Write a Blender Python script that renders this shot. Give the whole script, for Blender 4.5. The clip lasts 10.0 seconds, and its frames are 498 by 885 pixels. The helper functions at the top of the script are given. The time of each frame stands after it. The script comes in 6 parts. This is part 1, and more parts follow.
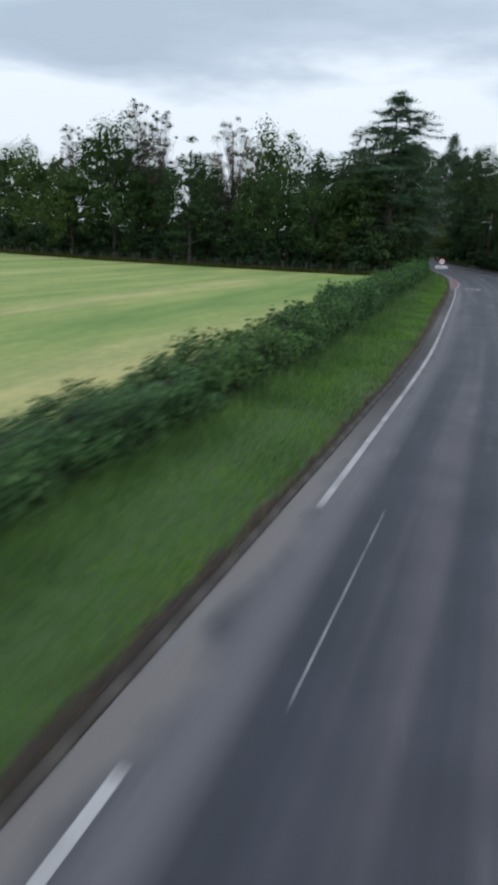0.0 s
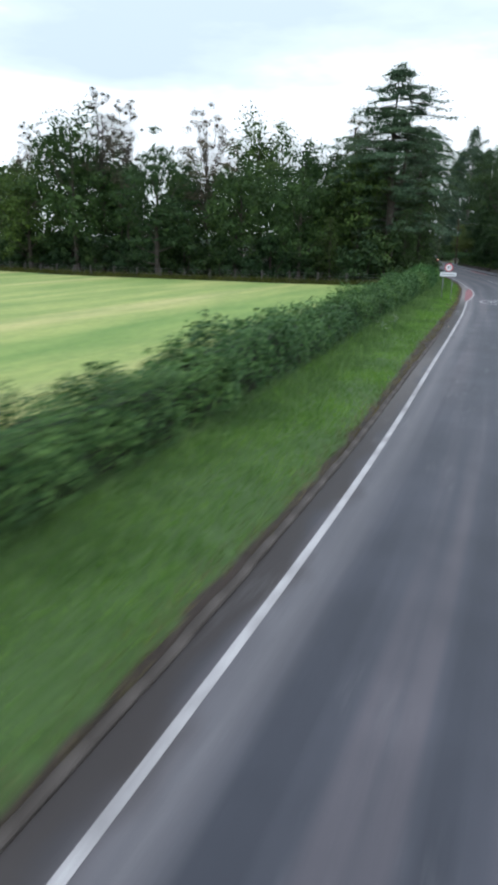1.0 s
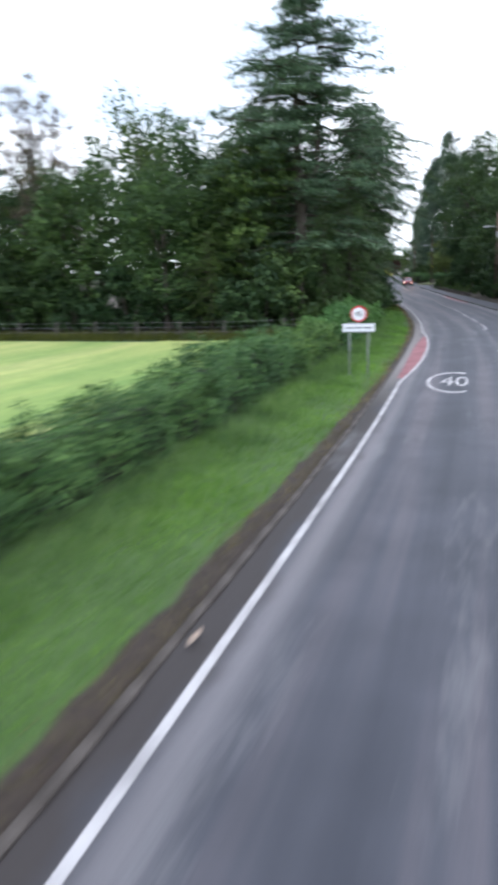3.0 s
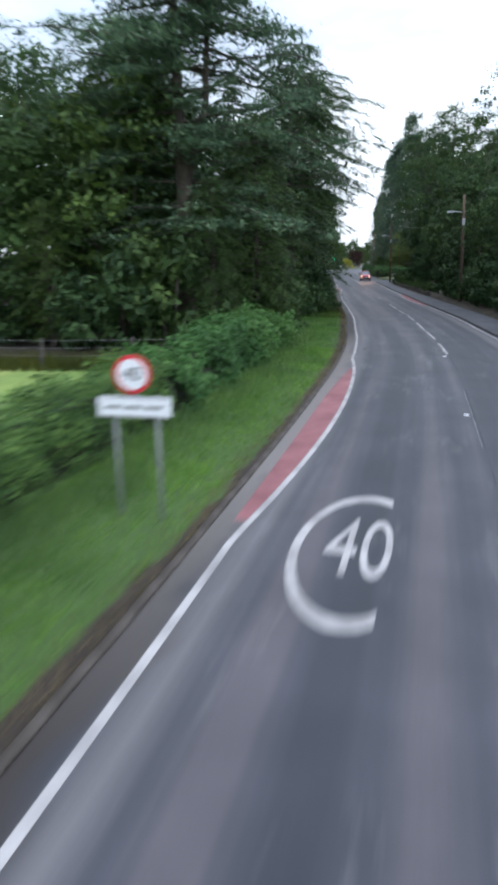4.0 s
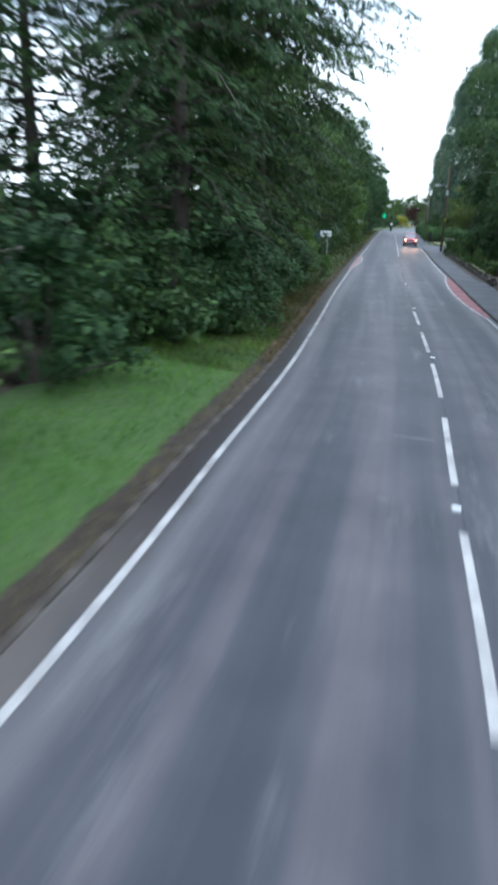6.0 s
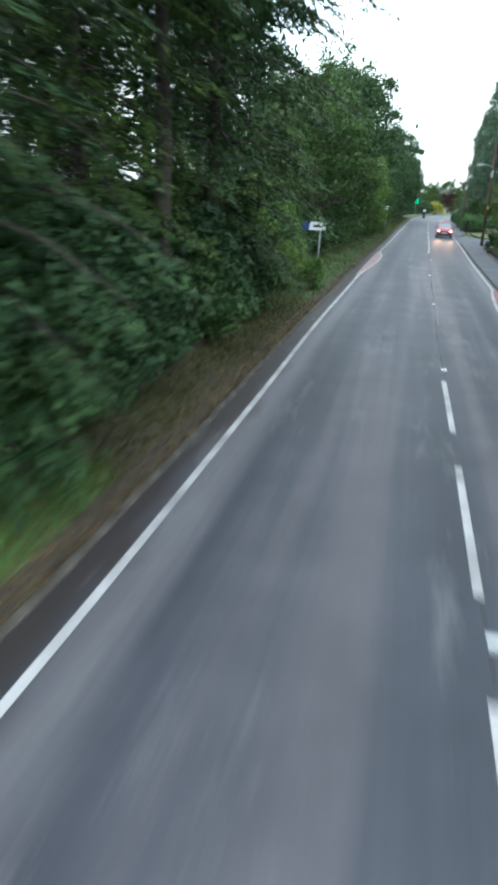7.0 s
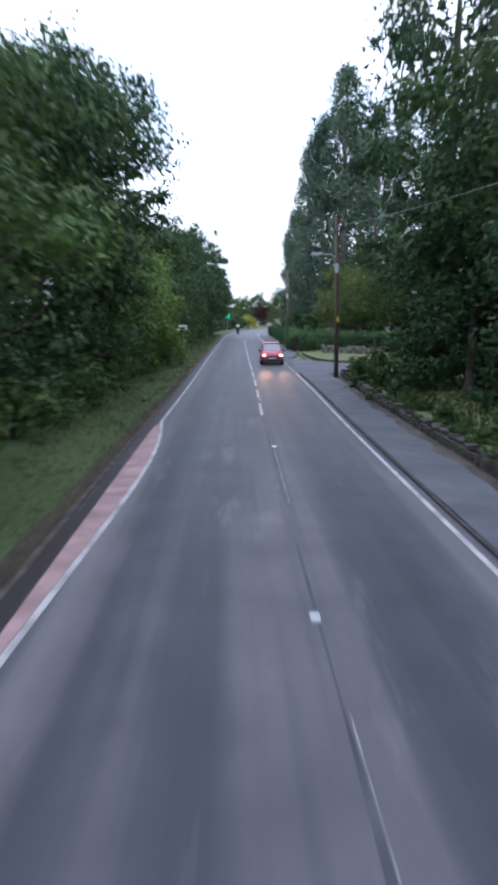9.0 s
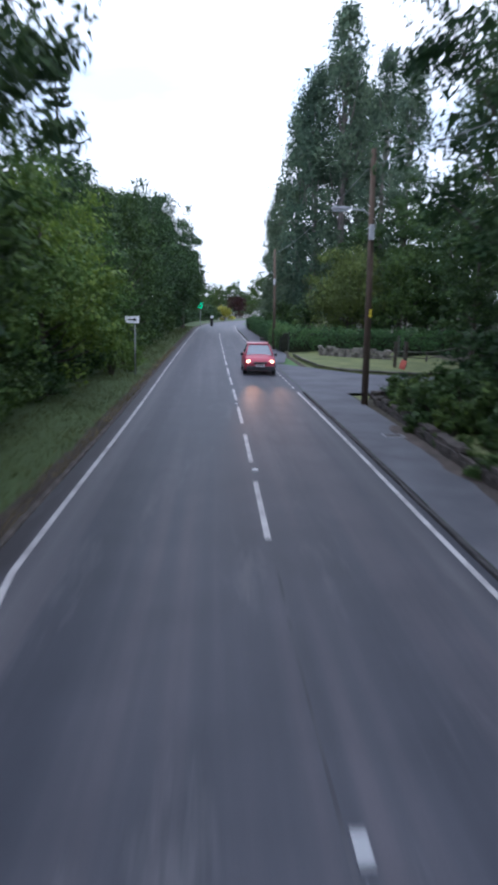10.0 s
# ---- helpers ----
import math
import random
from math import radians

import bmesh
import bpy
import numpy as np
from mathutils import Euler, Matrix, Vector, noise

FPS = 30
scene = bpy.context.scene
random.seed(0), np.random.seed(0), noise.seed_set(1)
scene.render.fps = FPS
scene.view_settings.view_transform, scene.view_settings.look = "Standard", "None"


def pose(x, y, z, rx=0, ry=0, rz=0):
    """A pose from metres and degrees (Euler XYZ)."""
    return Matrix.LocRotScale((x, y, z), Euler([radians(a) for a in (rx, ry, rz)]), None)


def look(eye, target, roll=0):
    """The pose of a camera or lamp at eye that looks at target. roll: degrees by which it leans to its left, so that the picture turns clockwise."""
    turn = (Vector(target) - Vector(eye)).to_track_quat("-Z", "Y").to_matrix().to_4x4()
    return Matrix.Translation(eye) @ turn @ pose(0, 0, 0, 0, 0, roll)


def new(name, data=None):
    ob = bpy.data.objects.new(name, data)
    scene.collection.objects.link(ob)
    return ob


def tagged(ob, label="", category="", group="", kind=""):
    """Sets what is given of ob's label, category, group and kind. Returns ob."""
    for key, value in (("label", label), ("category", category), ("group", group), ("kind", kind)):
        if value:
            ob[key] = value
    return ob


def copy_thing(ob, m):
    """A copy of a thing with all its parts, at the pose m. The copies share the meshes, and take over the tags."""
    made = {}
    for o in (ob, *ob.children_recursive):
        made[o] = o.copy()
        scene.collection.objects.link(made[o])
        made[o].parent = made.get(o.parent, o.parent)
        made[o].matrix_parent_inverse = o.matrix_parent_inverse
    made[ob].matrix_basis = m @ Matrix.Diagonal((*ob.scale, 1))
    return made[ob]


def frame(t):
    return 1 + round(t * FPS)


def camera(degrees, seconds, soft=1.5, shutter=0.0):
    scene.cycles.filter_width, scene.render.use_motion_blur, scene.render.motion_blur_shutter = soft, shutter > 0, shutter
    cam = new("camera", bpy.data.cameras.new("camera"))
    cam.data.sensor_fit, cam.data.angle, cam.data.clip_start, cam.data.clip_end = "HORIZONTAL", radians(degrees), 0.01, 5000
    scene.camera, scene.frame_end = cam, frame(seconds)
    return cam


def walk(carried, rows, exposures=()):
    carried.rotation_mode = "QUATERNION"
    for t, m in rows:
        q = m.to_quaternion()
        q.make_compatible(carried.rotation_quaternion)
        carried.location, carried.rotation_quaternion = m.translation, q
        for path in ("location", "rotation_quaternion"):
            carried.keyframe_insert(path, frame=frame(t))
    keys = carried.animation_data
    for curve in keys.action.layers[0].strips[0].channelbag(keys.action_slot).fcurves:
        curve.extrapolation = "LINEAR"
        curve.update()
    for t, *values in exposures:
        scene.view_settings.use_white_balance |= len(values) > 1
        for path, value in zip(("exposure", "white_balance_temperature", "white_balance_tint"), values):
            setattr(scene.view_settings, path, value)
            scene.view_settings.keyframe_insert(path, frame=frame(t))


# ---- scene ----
cam = camera(40.7, 10.0, soft=3.8, shutter=0.6)
PATH = [
    (0.0, pose(-5.064, 36.155, 4.090, 72.970, -2.350, 19.944)),
    (0.5, pose(-4.932, 44.102, 4.070, 72.878, -0.002, 21.227)),
    (1.0, pose(-4.758, 51.836, 4.062, 73.475, -0.940, 22.005)),
    (1.5, pose(-4.617, 59.468, 4.053, 73.591, -1.035, 23.034)),
    (2.0, pose(-4.786, 67.148, 4.097, 73.961, 1.917, 23.232)),
    (2.5, pose(-4.947, 74.612, 4.123, 75.677, 1.746, 24.623)),
    (3.0, pose(-5.029, 82.323, 4.164, 75.760, 1.897, 21.259)),
    (3.2, pose(-4.979, 85.307, 4.137, 75.383, 2.139, 19.733)),
    (4.3, pose(-5.819, 103.658, 4.173, 74.830, 0.643, 18.518)),
    (4.5, pose(-5.965, 106.981, 4.144, 74.967, 0.410, 18.980)),
    (5.0, pose(-6.426, 115.104, 4.080, 74.660, 0.568, 20.143)),
    (5.5, pose(-7.068, 122.861, 4.024, 74.496, -0.696, 21.597)),
    (6.0, pose(-7.909, 130.365, 4.134, 70.919, -2.299, 23.533)),
    (6.2, pose(-8.277, 133.380, 4.165, 69.969, -2.725, 23.838)),
    (7.3, pose(-11.741, 150.216, 4.134, 69.667, -3.191, 26.953)),
    (7.5, pose(-12.467, 153.624, 4.133, 70.874, -3.139, 27.449)),
    (7.7, pose(-13.272, 157.082, 4.128, 72.274, -1.360, 27.245)),
    (7.9, pose(-14.091, 160.511, 4.120, 73.924, 0.134, 24.972)),
    (8.0, pose(-14.514, 162.197, 4.109, 76.198, 1.360, 19.965)),
    (8.1, pose(-14.862, 163.860, 4.122, 78.216, 1.111, 16.510)),
    (8.2, pose(-15.204, 165.510, 4.130, 78.582, 1.252, 15.318)),
    (8.3, pose(-15.545, 167.161, 4.138, 79.814, 1.825, 13.911)),
    (8.5, pose(-16.211, 170.447, 4.141, 80.860, 1.804, 12.845)),
    (8.7, pose(-16.965, 173.751, 4.146, 80.687, 1.215, 12.455)),
    (9.0, pose(-18.108, 178.640, 4.109, 79.385, 0.138, 11.203)),
    (9.5, pose(-19.877, 186.590, 4.061, 78.904, -0.968, 9.367)),
    (10.0, pose(-21.654, 194.891, 4.056, 78.663, -1.265, 9.027)),
]
STOPS = ((0.0, -1.48), (0.5, -1.18), (1.0, -0.83), (2.5, -0.53), (3.0, -0.33), (3.8, -0.48), (4.5, -0.63), (5.0, -0.28), (5.5, -0.2), (6.0, 0.08), (7.5, 0.45), (8.0, 0.72), (8.5, -0.08), (9.0, -0.16), (9.5, -0.2), (10.0, -0.4))
walk(cam, PATH, exposures=[(t, e, float(np.interp(t, [1, 2.5, 4.5, 5.5, 6, 7.5, 8.5], [5700, 5750, 5550, 5430, 5350, 5600, 5280])), float(np.interp(t, [1, 2, 3.2, 4.5, 5.5, 6, 7.5, 8, 8.5], [4, 9, 9, 5, 8, 1, -5, 3, 13]))) for t, e in STOPS])

# ---- light ----
world = bpy.data.worlds.new("overcast_evening")
scene.world = world
world.use_nodes = True
wn, wl = world.node_tree.nodes, world.node_tree.links
wn.clear()
w_out = wn.new("ShaderNodeOutputWorld")
w_bg = wn.new("ShaderNodeBackground")
w_sky = wn.new("ShaderNodeTexSky")
w_sky.sky_type, w_sky.sun_disc = "NISHITA", False
w_sky.sun_elevation, w_sky.sun_rotation = radians(45), radians(119)
w_gain = wn.new("ShaderNodeMix")
w_gain.data_type, w_gain.blend_type = "RGBA", "MULTIPLY"
w_gain.inputs[0].default_value = 1.0
w_gain.inputs[7].default_value = (0.10, 0.10, 0.10, 1)
wl.new(w_sky.outputs[0], w_gain.inputs[6])
w_co = wn.new("ShaderNodeTexCoord")
w_map = wn.new("ShaderNodeMapping")
w_map.inputs["Scale"].default_value = (1.2, 1.2, 4.6)
w_map.inputs["Rotation"].default_value = (0.14, 0.05, 0.5)
w_noise = wn.new("ShaderNodeTexNoise")
w_noise.inputs["Scale"].default_value = 1.7
w_noise.inputs["Detail"].default_value = 7.0
w_noise.inputs["Roughness"].default_value = 0.52
w_ramp = wn.new("ShaderNodeValToRGB")
w_ramp.color_ramp.elements[0].position = 0.34
w_ramp.color_ramp.elements[0].color = (1.58, 1.68, 1.84, 1)
w_ramp.color_ramp.elements[1].position = 0.56
w_ramp.color_ramp.elements[1].color = (2.95, 2.86, 2.84, 1)
mid = w_ramp.color_ramp.elements.new(0.44)
mid.color = (1.9, 1.97, 2.12, 1)
w_mix = wn.new("ShaderNodeMix")
w_mix.data_type = "RGBA"
w_mix.inputs[0].default_value = 0.85
wl.new(w_co.outputs["Generated"], w_map.inputs[0])
wl.new(w_map.outputs[0], w_noise.inputs["Vector"])
w_sep = wn.new("ShaderNodeSeparateXYZ")
w_band = wn.new("ShaderNodeValToRGB")
w_band.color_ramp.elements[0].position, w_band.color_ramp.elements[0].color = 0.14, (0.22, 0.22, 0.22, 1)
w_band.color_ramp.elements[1].position, w_band.color_ramp.elements[1].color = 0.42, (0.12, 0.12, 0.12, 1)
w_band.color_ramp.elements.new(0.235).color = (0.05, 0.05, 0.05, 1)
w_sum = wn.new("ShaderNodeMath")
w_sum.operation = "ADD"
w_off = wn.new("ShaderNodeMath")
w_off.operation = "SUBTRACT"
w_off.inputs[1].default_value = 0.1
wl.new(w_co.outputs["Generated"], w_sep.inputs[0])
wl.new(w_sep.outputs[2], w_band.inputs[0])
wl.new(w_noise.outputs[0], w_sum.inputs[0])
wl.new(w_band.outputs[0], w_sum.inputs[1])
wl.new(w_sum.outputs[0], w_off.inputs[0])
wl.new(w_off.outputs[0], w_ramp.inputs[0])
wl.new(w_gain.outputs[2], w_mix.inputs[6])
wl.new(w_ramp.outputs[0], w_mix.inputs[7])
wl.new(w_mix.outputs[2], w_bg.inputs[0])
# an overcast dome is a third brighter overhead than at the skyline
w_dome = wn.new("ShaderNodeMapRange")
w_dome.inputs["From Min"].default_value, w_dome.inputs["From Max"].default_value = 0.1, 0.9
w_dome.inputs["To Min"].default_value, w_dome.inputs["To Max"].default_value = 1.0, 1.3
wl.new(w_sep.outputs[2], w_dome.inputs["Value"])
wl.new(w_dome.outputs[0], w_bg.inputs[1])
wl.new(w_bg.outputs[0], w_out.inputs[0])

sun_data = bpy.data.lights.new("sun", "SUN")
sun_data.energy, sun_data.angle, sun_data.color = 0.9, radians(40), (1.0, 0.97, 0.93)
sun = new("sun", sun_data)
sun.matrix_world = look((0, 0, 60), (-45.0, 25.0, 5.0))
sun.location = (0, 0, 60)


# ---- materials ----
def material(name):
    m = bpy.data.materials.new(name)
    m.use_nodes = True
    return m, m.node_tree.nodes, m.node_tree.links, m.node_tree.nodes["Principled BSDF"]


def ramp_node(nodes, stops):
    r = nodes.new("ShaderNodeValToRGB")
    e = r.color_ramp.elements
    e[0].position, e[0].color = stops[0][0], (*stops[0][1], 1)
    e[1].position, e[1].color = stops[-1][0], (*stops[-1][1], 1)
    for p, c in stops[1:-1]:
        e.new(p).color = (*c, 1)
    return r


def noise_node(nodes, links, scale, detail=4.0, rough=0.55, stretch=(1, 1, 1), coord="Object", turn=0.0):
    co = nodes.new("ShaderNodeTexCoord")
    mp = nodes.new("ShaderNodeMapping")
    mp.inputs["Scale"].default_value = stretch
    mp.inputs["Rotation"].default_value = (0, 0, turn)
    n = nodes.new("ShaderNodeTexNoise")
    n.inputs["Scale"].default_value, n.inputs["Detail"].default_value, n.inputs["Roughness"].default_value = scale, detail, rough
    links.new(co.outputs[coord], mp.inputs[0])
    links.new(mp.outputs[0], n.inputs["Vector"])
    return n


def mix_node(nodes, links, fac, a, b, blend="MIX"):
    m = nodes.new("ShaderNodeMix")
    m.data_type, m.blend_type = "RGBA", blend
    for sock, v in ((m.inputs[0], fac), (m.inputs[6], a), (m.inputs[7], b)):
        if isinstance(v, bpy.types.NodeSocket):
            links.new(v, sock)
        elif isinstance(v, tuple):
            sock.default_value = (*v, 1)
        else:
            sock.default_value = v
    return m.outputs[2]


def bump_to(nodes, links, height, bsdf, strength=0.4, dist=0.02):
    b = nodes.new("ShaderNodeBump")
    b.inputs["Strength"].default_value, b.inputs["Distance"].default_value = strength, dist
    links.new(height, b.inputs["Height"])
    links.new(b.outputs[0], bsdf.inputs["Normal"])


def two_scale(name, stops, fine, coarse, rough=0.85, bump=0.4, dist=0.02, coord="Object", amount=0.5, stretch=(1, 1, 1), metal=0.0):
    """Colour by a coarse noise, broken up by a fine one that also gives relief."""
    m, n, l, b = material(name)
    big = noise_node(n, l, coarse, 3.0, 0.6, stretch, coord)
    small = noise_node(n, l, fine, 5.0, 0.6, (1, 1, 1), coord)
    r = ramp_node(n, stops)
    l.new(big.outputs[0], r.inputs[0])
    g = ramp_node(n, [(0.25, (0.55, 0.55, 0.55)), (0.75, (1.35, 1.35, 1.35))])
    l.new(small.outputs[0], g.inputs[0])
    l.new(mix_node(n, l, amount, r.outputs[0], g.outputs[0], "MULTIPLY"), b.inputs["Base Color"])
    b.inputs["Roughness"].default_value = rough
    b.inputs["Metallic"].default_value = metal
    bump_to(n, l, small.outputs[0], b, bump, dist)
    return m


def leaf_material(name, dark, light, hue2=None, trans=0.28, rough=0.62):
    m, n, l, b = material(name)
    geo = n.new("ShaderNodeNewGeometry")
    info = n.new("ShaderNodeObjectInfo")
    r = ramp_node(n, [(0.0, dark), (0.7, tuple((p + q) / 2 for p, q in zip(dark, light))), (1.0, light)])
    l.new(geo.outputs["Random Per Island"], r.inputs[0])
    patch = noise_node(n, l, 0.45, 2.0)
    pr = ramp_node(n, [(0.35, (0.62, 0.66, 0.62)), (0.65, (1.3, 1.25, 1.05))])
    l.new(patch.outputs[0], pr.inputs[0])
    c = mix_node(n, l, 0.8, r.outputs[0], pr.outputs[0], "MULTIPLY")
    tint = ramp_node(n, [(0.0, (0.66, 0.78, 0.8)), (0.5, (1, 1, 1)), (1.0, (1.4, 1.24, 0.82))])
    l.new(info.outputs["Random"], tint.inputs[0])
    c = mix_node(n, l, 0.8, c, tint.outputs[0], "MULTIPLY")
    l.new(c, b.inputs["Base Color"])
    b.inputs["Roughness"].default_value = rough
    b.inputs["Specular IOR Level"].default_value = 0.22
    tr = n.new("ShaderNodeBsdfTranslucent")
    l.new(c, tr.inputs[0])
    ms = n.new("ShaderNodeMixShader")
    ms.inputs[0].default_value = trans
    l.new(b.outputs[0], ms.inputs[1])
    l.new(tr.outputs[0], ms.inputs[2])
    l.new(ms.outputs[0], n["Material Output"].inputs[0])
    return m


def paint(name, colour, rough=0.5, metal=0.0, grime=0.25):
    m, n, l, b = material(name)
    d = noise_node(n, l, 6.0, 5.0, 0.65)
    g = ramp_node(n, [(0.3, tuple(0.6 * c for c in colour)), (0.6, colour)])
    l.new(d.outputs[0], g.inputs[0])
    l.new(mix_node(n, l, grime, colour, g.outputs[0]), b.inputs["Base Color"])
    b.inputs["Roughness"].default_value, b.inputs["Metallic"].default_value = rough, metal
    return m


def glow(name, colour, strength):
    m, n, l, b = material(name)
    b.inputs["Base Color"].default_value = (*colour, 1)
    b.inputs["Emission Color"].default_value = (*colour, 1)
    b.inputs["Emission Strength"].default_value = strength
    return m


def asphalt_material(name, wheel=True):
    """Worn grey tarmac: aggregate grain, dark and pale streaks along the lanes, dust by the edges. UV x is metres from the near edge line."""
    m, n, l, b = material(name)
    grain = noise_node(n, l, 55.0, 3.0, 0.7)
    blotch = noise_node(n, l, 0.55, 5.0, 0.6)
    r = ramp_node(n, [(0.3, (0.033, 0.035, 0.045)), (0.7, (0.059, 0.060, 0.074))])
    l.new(blotch.outputs[0], r.inputs[0])
    c = r.outputs[0]
    if wheel:
        uv = n.new("ShaderNodeUVMap")
        mp = n.new("ShaderNodeMapping")
        mp.inputs["Scale"].default_value = (1.2, 0.03, 1)
        st = n.new("ShaderNodeTexNoise")
        st.inputs["Scale"].default_value, st.inputs["Detail"].default_value = 1.0, 3.0
        l.new(uv.outputs[0], mp.inputs[0])
        l.new(mp.outputs[0], st.inputs["Vector"])
        sr = ramp_node(n, [(0.38, (0.5, 0.54, 0.62)), (0.5, (0.86, 0.87, 0.92)), (0.63, (1.75, 1.52, 1.42))])
        l.new(st.outputs[0], sr.inputs[0])
        c = mix_node(n, l, 0.8, c, sr.outputs[0], "MULTIPLY")
        sep = n.new("ShaderNodeSeparateXYZ")
        l.new(uv.outputs[0], sep.inputs[0])
        wob = n.new("ShaderNodeMath")
        wob.operation = "MULTIPLY_ADD"
        l.new(blotch.outputs[0], wob.inputs[0])
        wob.inputs[1].default_value = -1.4
        l.new(sep.outputs[0], wob.inputs[2])
        dust = n.new("ShaderNodeMapRange")
        dust.inputs["From Min"].default_value, dust.inputs["From Max"].default_value = -0.95, -0.55
        dust.inputs["To Min"].default_value, dust.inputs["To Max"].default_value = 0.9, 0.0
        l.new(wob.outputs[0], dust.inputs["Value"])
        # pale dust beside the painted lines, mud in the channel
        for at_, wide in ((0.35, 0.5), (7.0, 0.45)):
            d0 = n.new("ShaderNodeMath")
            d0.operation = "SUBTRACT"
            l.new(sep.outputs[0], d0.inputs[0])
            d0.inputs[1].default_value = at_
            d1 = n.new("ShaderNodeMath")
            d1.operation = "ABSOLUTE"
            l.new(d0.outputs[0], d1.inputs[0])
            d2 = n.new("ShaderNodeMath")
            d2.operation = "MULTIPLY_ADD"
            l.new(st.outputs[0], d2.inputs[0])
            d2.inputs[1].default_value = -0.8
            l.new(d1.outputs[0], d2.inputs[2])
            d3 = n.new("ShaderNodeMapRange")
            d3.inputs["From Min"].default_value, d3.inputs["From Max"].default_value = -0.45, wide - 0.4
            d3.inputs["To Min"].default_value, d3.inputs["To Max"].default_value = 0.65, 0.0
            l.new(d2.outputs[0], d3.inputs["Value"])
            c = mix_node(n, l, d3.outputs[0], c, (0.16, 0.15, 0.16))
        along_ = n.new("ShaderNodeMapRange")
        along_.inputs["From Max"].default_value = 250.0
        l.new(sep.outputs[1], along_.inputs["Value"])
        pale, mud = (0.165, 0.15, 0.145), (0.02, 0.0145, 0.0125)
        chan = ramp_node(n, [(0.19, pale), (0.22, mud), (0.26, mud), (0.30, (0.09, 0.078, 0.074)), (0.34, mud), (0.41, mud), (0.445, (0.17, 0.155, 0.15)), (0.48, (0.165, 0.148, 0.142)), (0.525, (0.14, 0.122, 0.115)), (0.555, mud), (1.0, mud)])
        l.new(along_.outputs[0], chan.inputs[0])
        c = mix_node(n, l, dust.outputs[0], c, chan.outputs[0])
        mp2 = n.new("ShaderNodeMapping")
        mp2.inputs["Scale"].default_value = (0.9, 0.16, 1)
        rub = n.new("ShaderNodeTexNoise")
        rub.inputs["Scale"].default_value, rub.inputs["Detail"].default_value, rub.inputs["Roughness"].default_value = 1.0, 8.0, 0.72
        l.new(uv.outputs[0], mp2.inputs[0])
        l.new(mp2.outputs[0], rub.inputs["Vector"])
        rf = n.new("ShaderNodeMapRange")
        rf.inputs["From Min"].default_value, rf.inputs["From Max"].default_value = 0.56, 0.72
        rf.inputs["To Min"].default_value, rf.inputs["To Max"].default_value = 0.0, 0.55
        l.new(rub.outputs[0], rf.inputs["Value"])
        c = mix_node(n, l, rf.outputs[0], c, (0.165, 0.16, 0.17))
        # tarmac mixed darker further along the road, from about y 196
        far_mix = n.new("ShaderNodeMapRange")
        far_mix.inputs["From Min"].default_value, far_mix.inputs["From Max"].default_value = 196.0, 212.0
        wob2 = n.new("ShaderNodeMath")
        wob2.operation = "MULTIPLY_ADD"
        l.new(blotch.outputs[0], wob2.inputs[0])
        wob2.inputs[1].default_value = 8.0
        l.new(sep.outputs[1], wob2.inputs[2])
        l.new(wob2.outputs[0], far_mix.inputs["Value"])
        far_mix.inputs["To Max"].default_value = 0.5
        c = mix_node(n, l, far_mix.outputs[0], c, (0.024, 0.026, 0.036))
    gr = ramp_node(n, [(0.3, (0.7, 0.7, 0.7)), (0.7, (1.3, 1.3, 1.3))])
    l.new(grain.outputs[0], gr.inputs[0])
    l.new(mix_node(n, l, 0.6, c, gr.outputs[0], "MULTIPLY"), b.inputs["Base Color"])
    b.inputs["Roughness"].default_value = 0.64
    b.inputs["Specular IOR Level"].default_value = 0.42
    bump_to(n, l, grain.outputs[0], b, 0.35, 0.006)
    return m


ASPHALT = asphalt_material("asphalt")
FOOTWAY = two_scale("footway_tarmac", [(0.35, (0.056, 0.058, 0.071)), (0.65, (0.092, 0.094, 0.109))], 40, 0.5, 0.8, 0.3, 0.005)
LINE_PAINT = two_scale("road_paint", [(0.3, (0.20, 0.19, 0.195)), (0.6, (0.41, 0.395, 0.40))], 30, 1.3, 0.7, 0.25, 0.004, amount=0.6)
RED_TARMAC = two_scale("red_surfacing", [(0.35, (0.17, 0.06, 0.07)), (0.7, (0.29, 0.12, 0.132))], 35, 0.9, 0.75, 0.3, 0.005)
RED_WORN = two_scale("worn_red_surfacing", [(0.35, (0.20, 0.13, 0.13)), (0.7, (0.38, 0.25, 0.25))], 35, 1.2, 0.8, 0.3, 0.005)
SEAM = two_scale("tarmac_seam", [(0.4, (0.032, 0.033, 0.041)), (0.7, (0.066, 0.067, 0.08))], 12, 0.8, 0.8)
SCRAPE = two_scale("pale_scrape", [(0.4, (0.11, 0.11, 0.13)), (0.7, (0.26, 0.26, 0.28))], 20, 1.5, 0.7)
KERB_MUD = two_scale("muddy_kerb", [(0.38, (0.030, 0.024, 0.020)), (0.68, (0.125, 0.108, 0.098))], 18, 1.1, 0.95, 0.8, 0.03)
KERB = two_scale("kerb_concrete", [(0.35, (0.05, 0.045, 0.04)), (0.7, (0.16, 0.145, 0.135))], 18, 1.1, 0.9)
# footway kerb with its gap shadow put into the colour; also the iron lid
KERB_DARK = two_scale("kerb_shade_and_lid", [(0.35, (0.022, 0.021, 0.022)), (0.7, (0.07, 0.066, 0.066))], 18, 1.1, 0.9)
MUD = two_scale("verge_soil", [(0.35, (0.030, 0.023, 0.019)), (0.7, (0.088, 0.068, 0.056))], 9, 0.8, 0.95, 0.8, 0.05)
GRASS = two_scale("verge_turf", [(0.3, (0.045, 0.105, 0.028)), (0.7, (0.085, 0.17, 0.045))], 7, 0.35, 0.9, 0.9, 0.08)
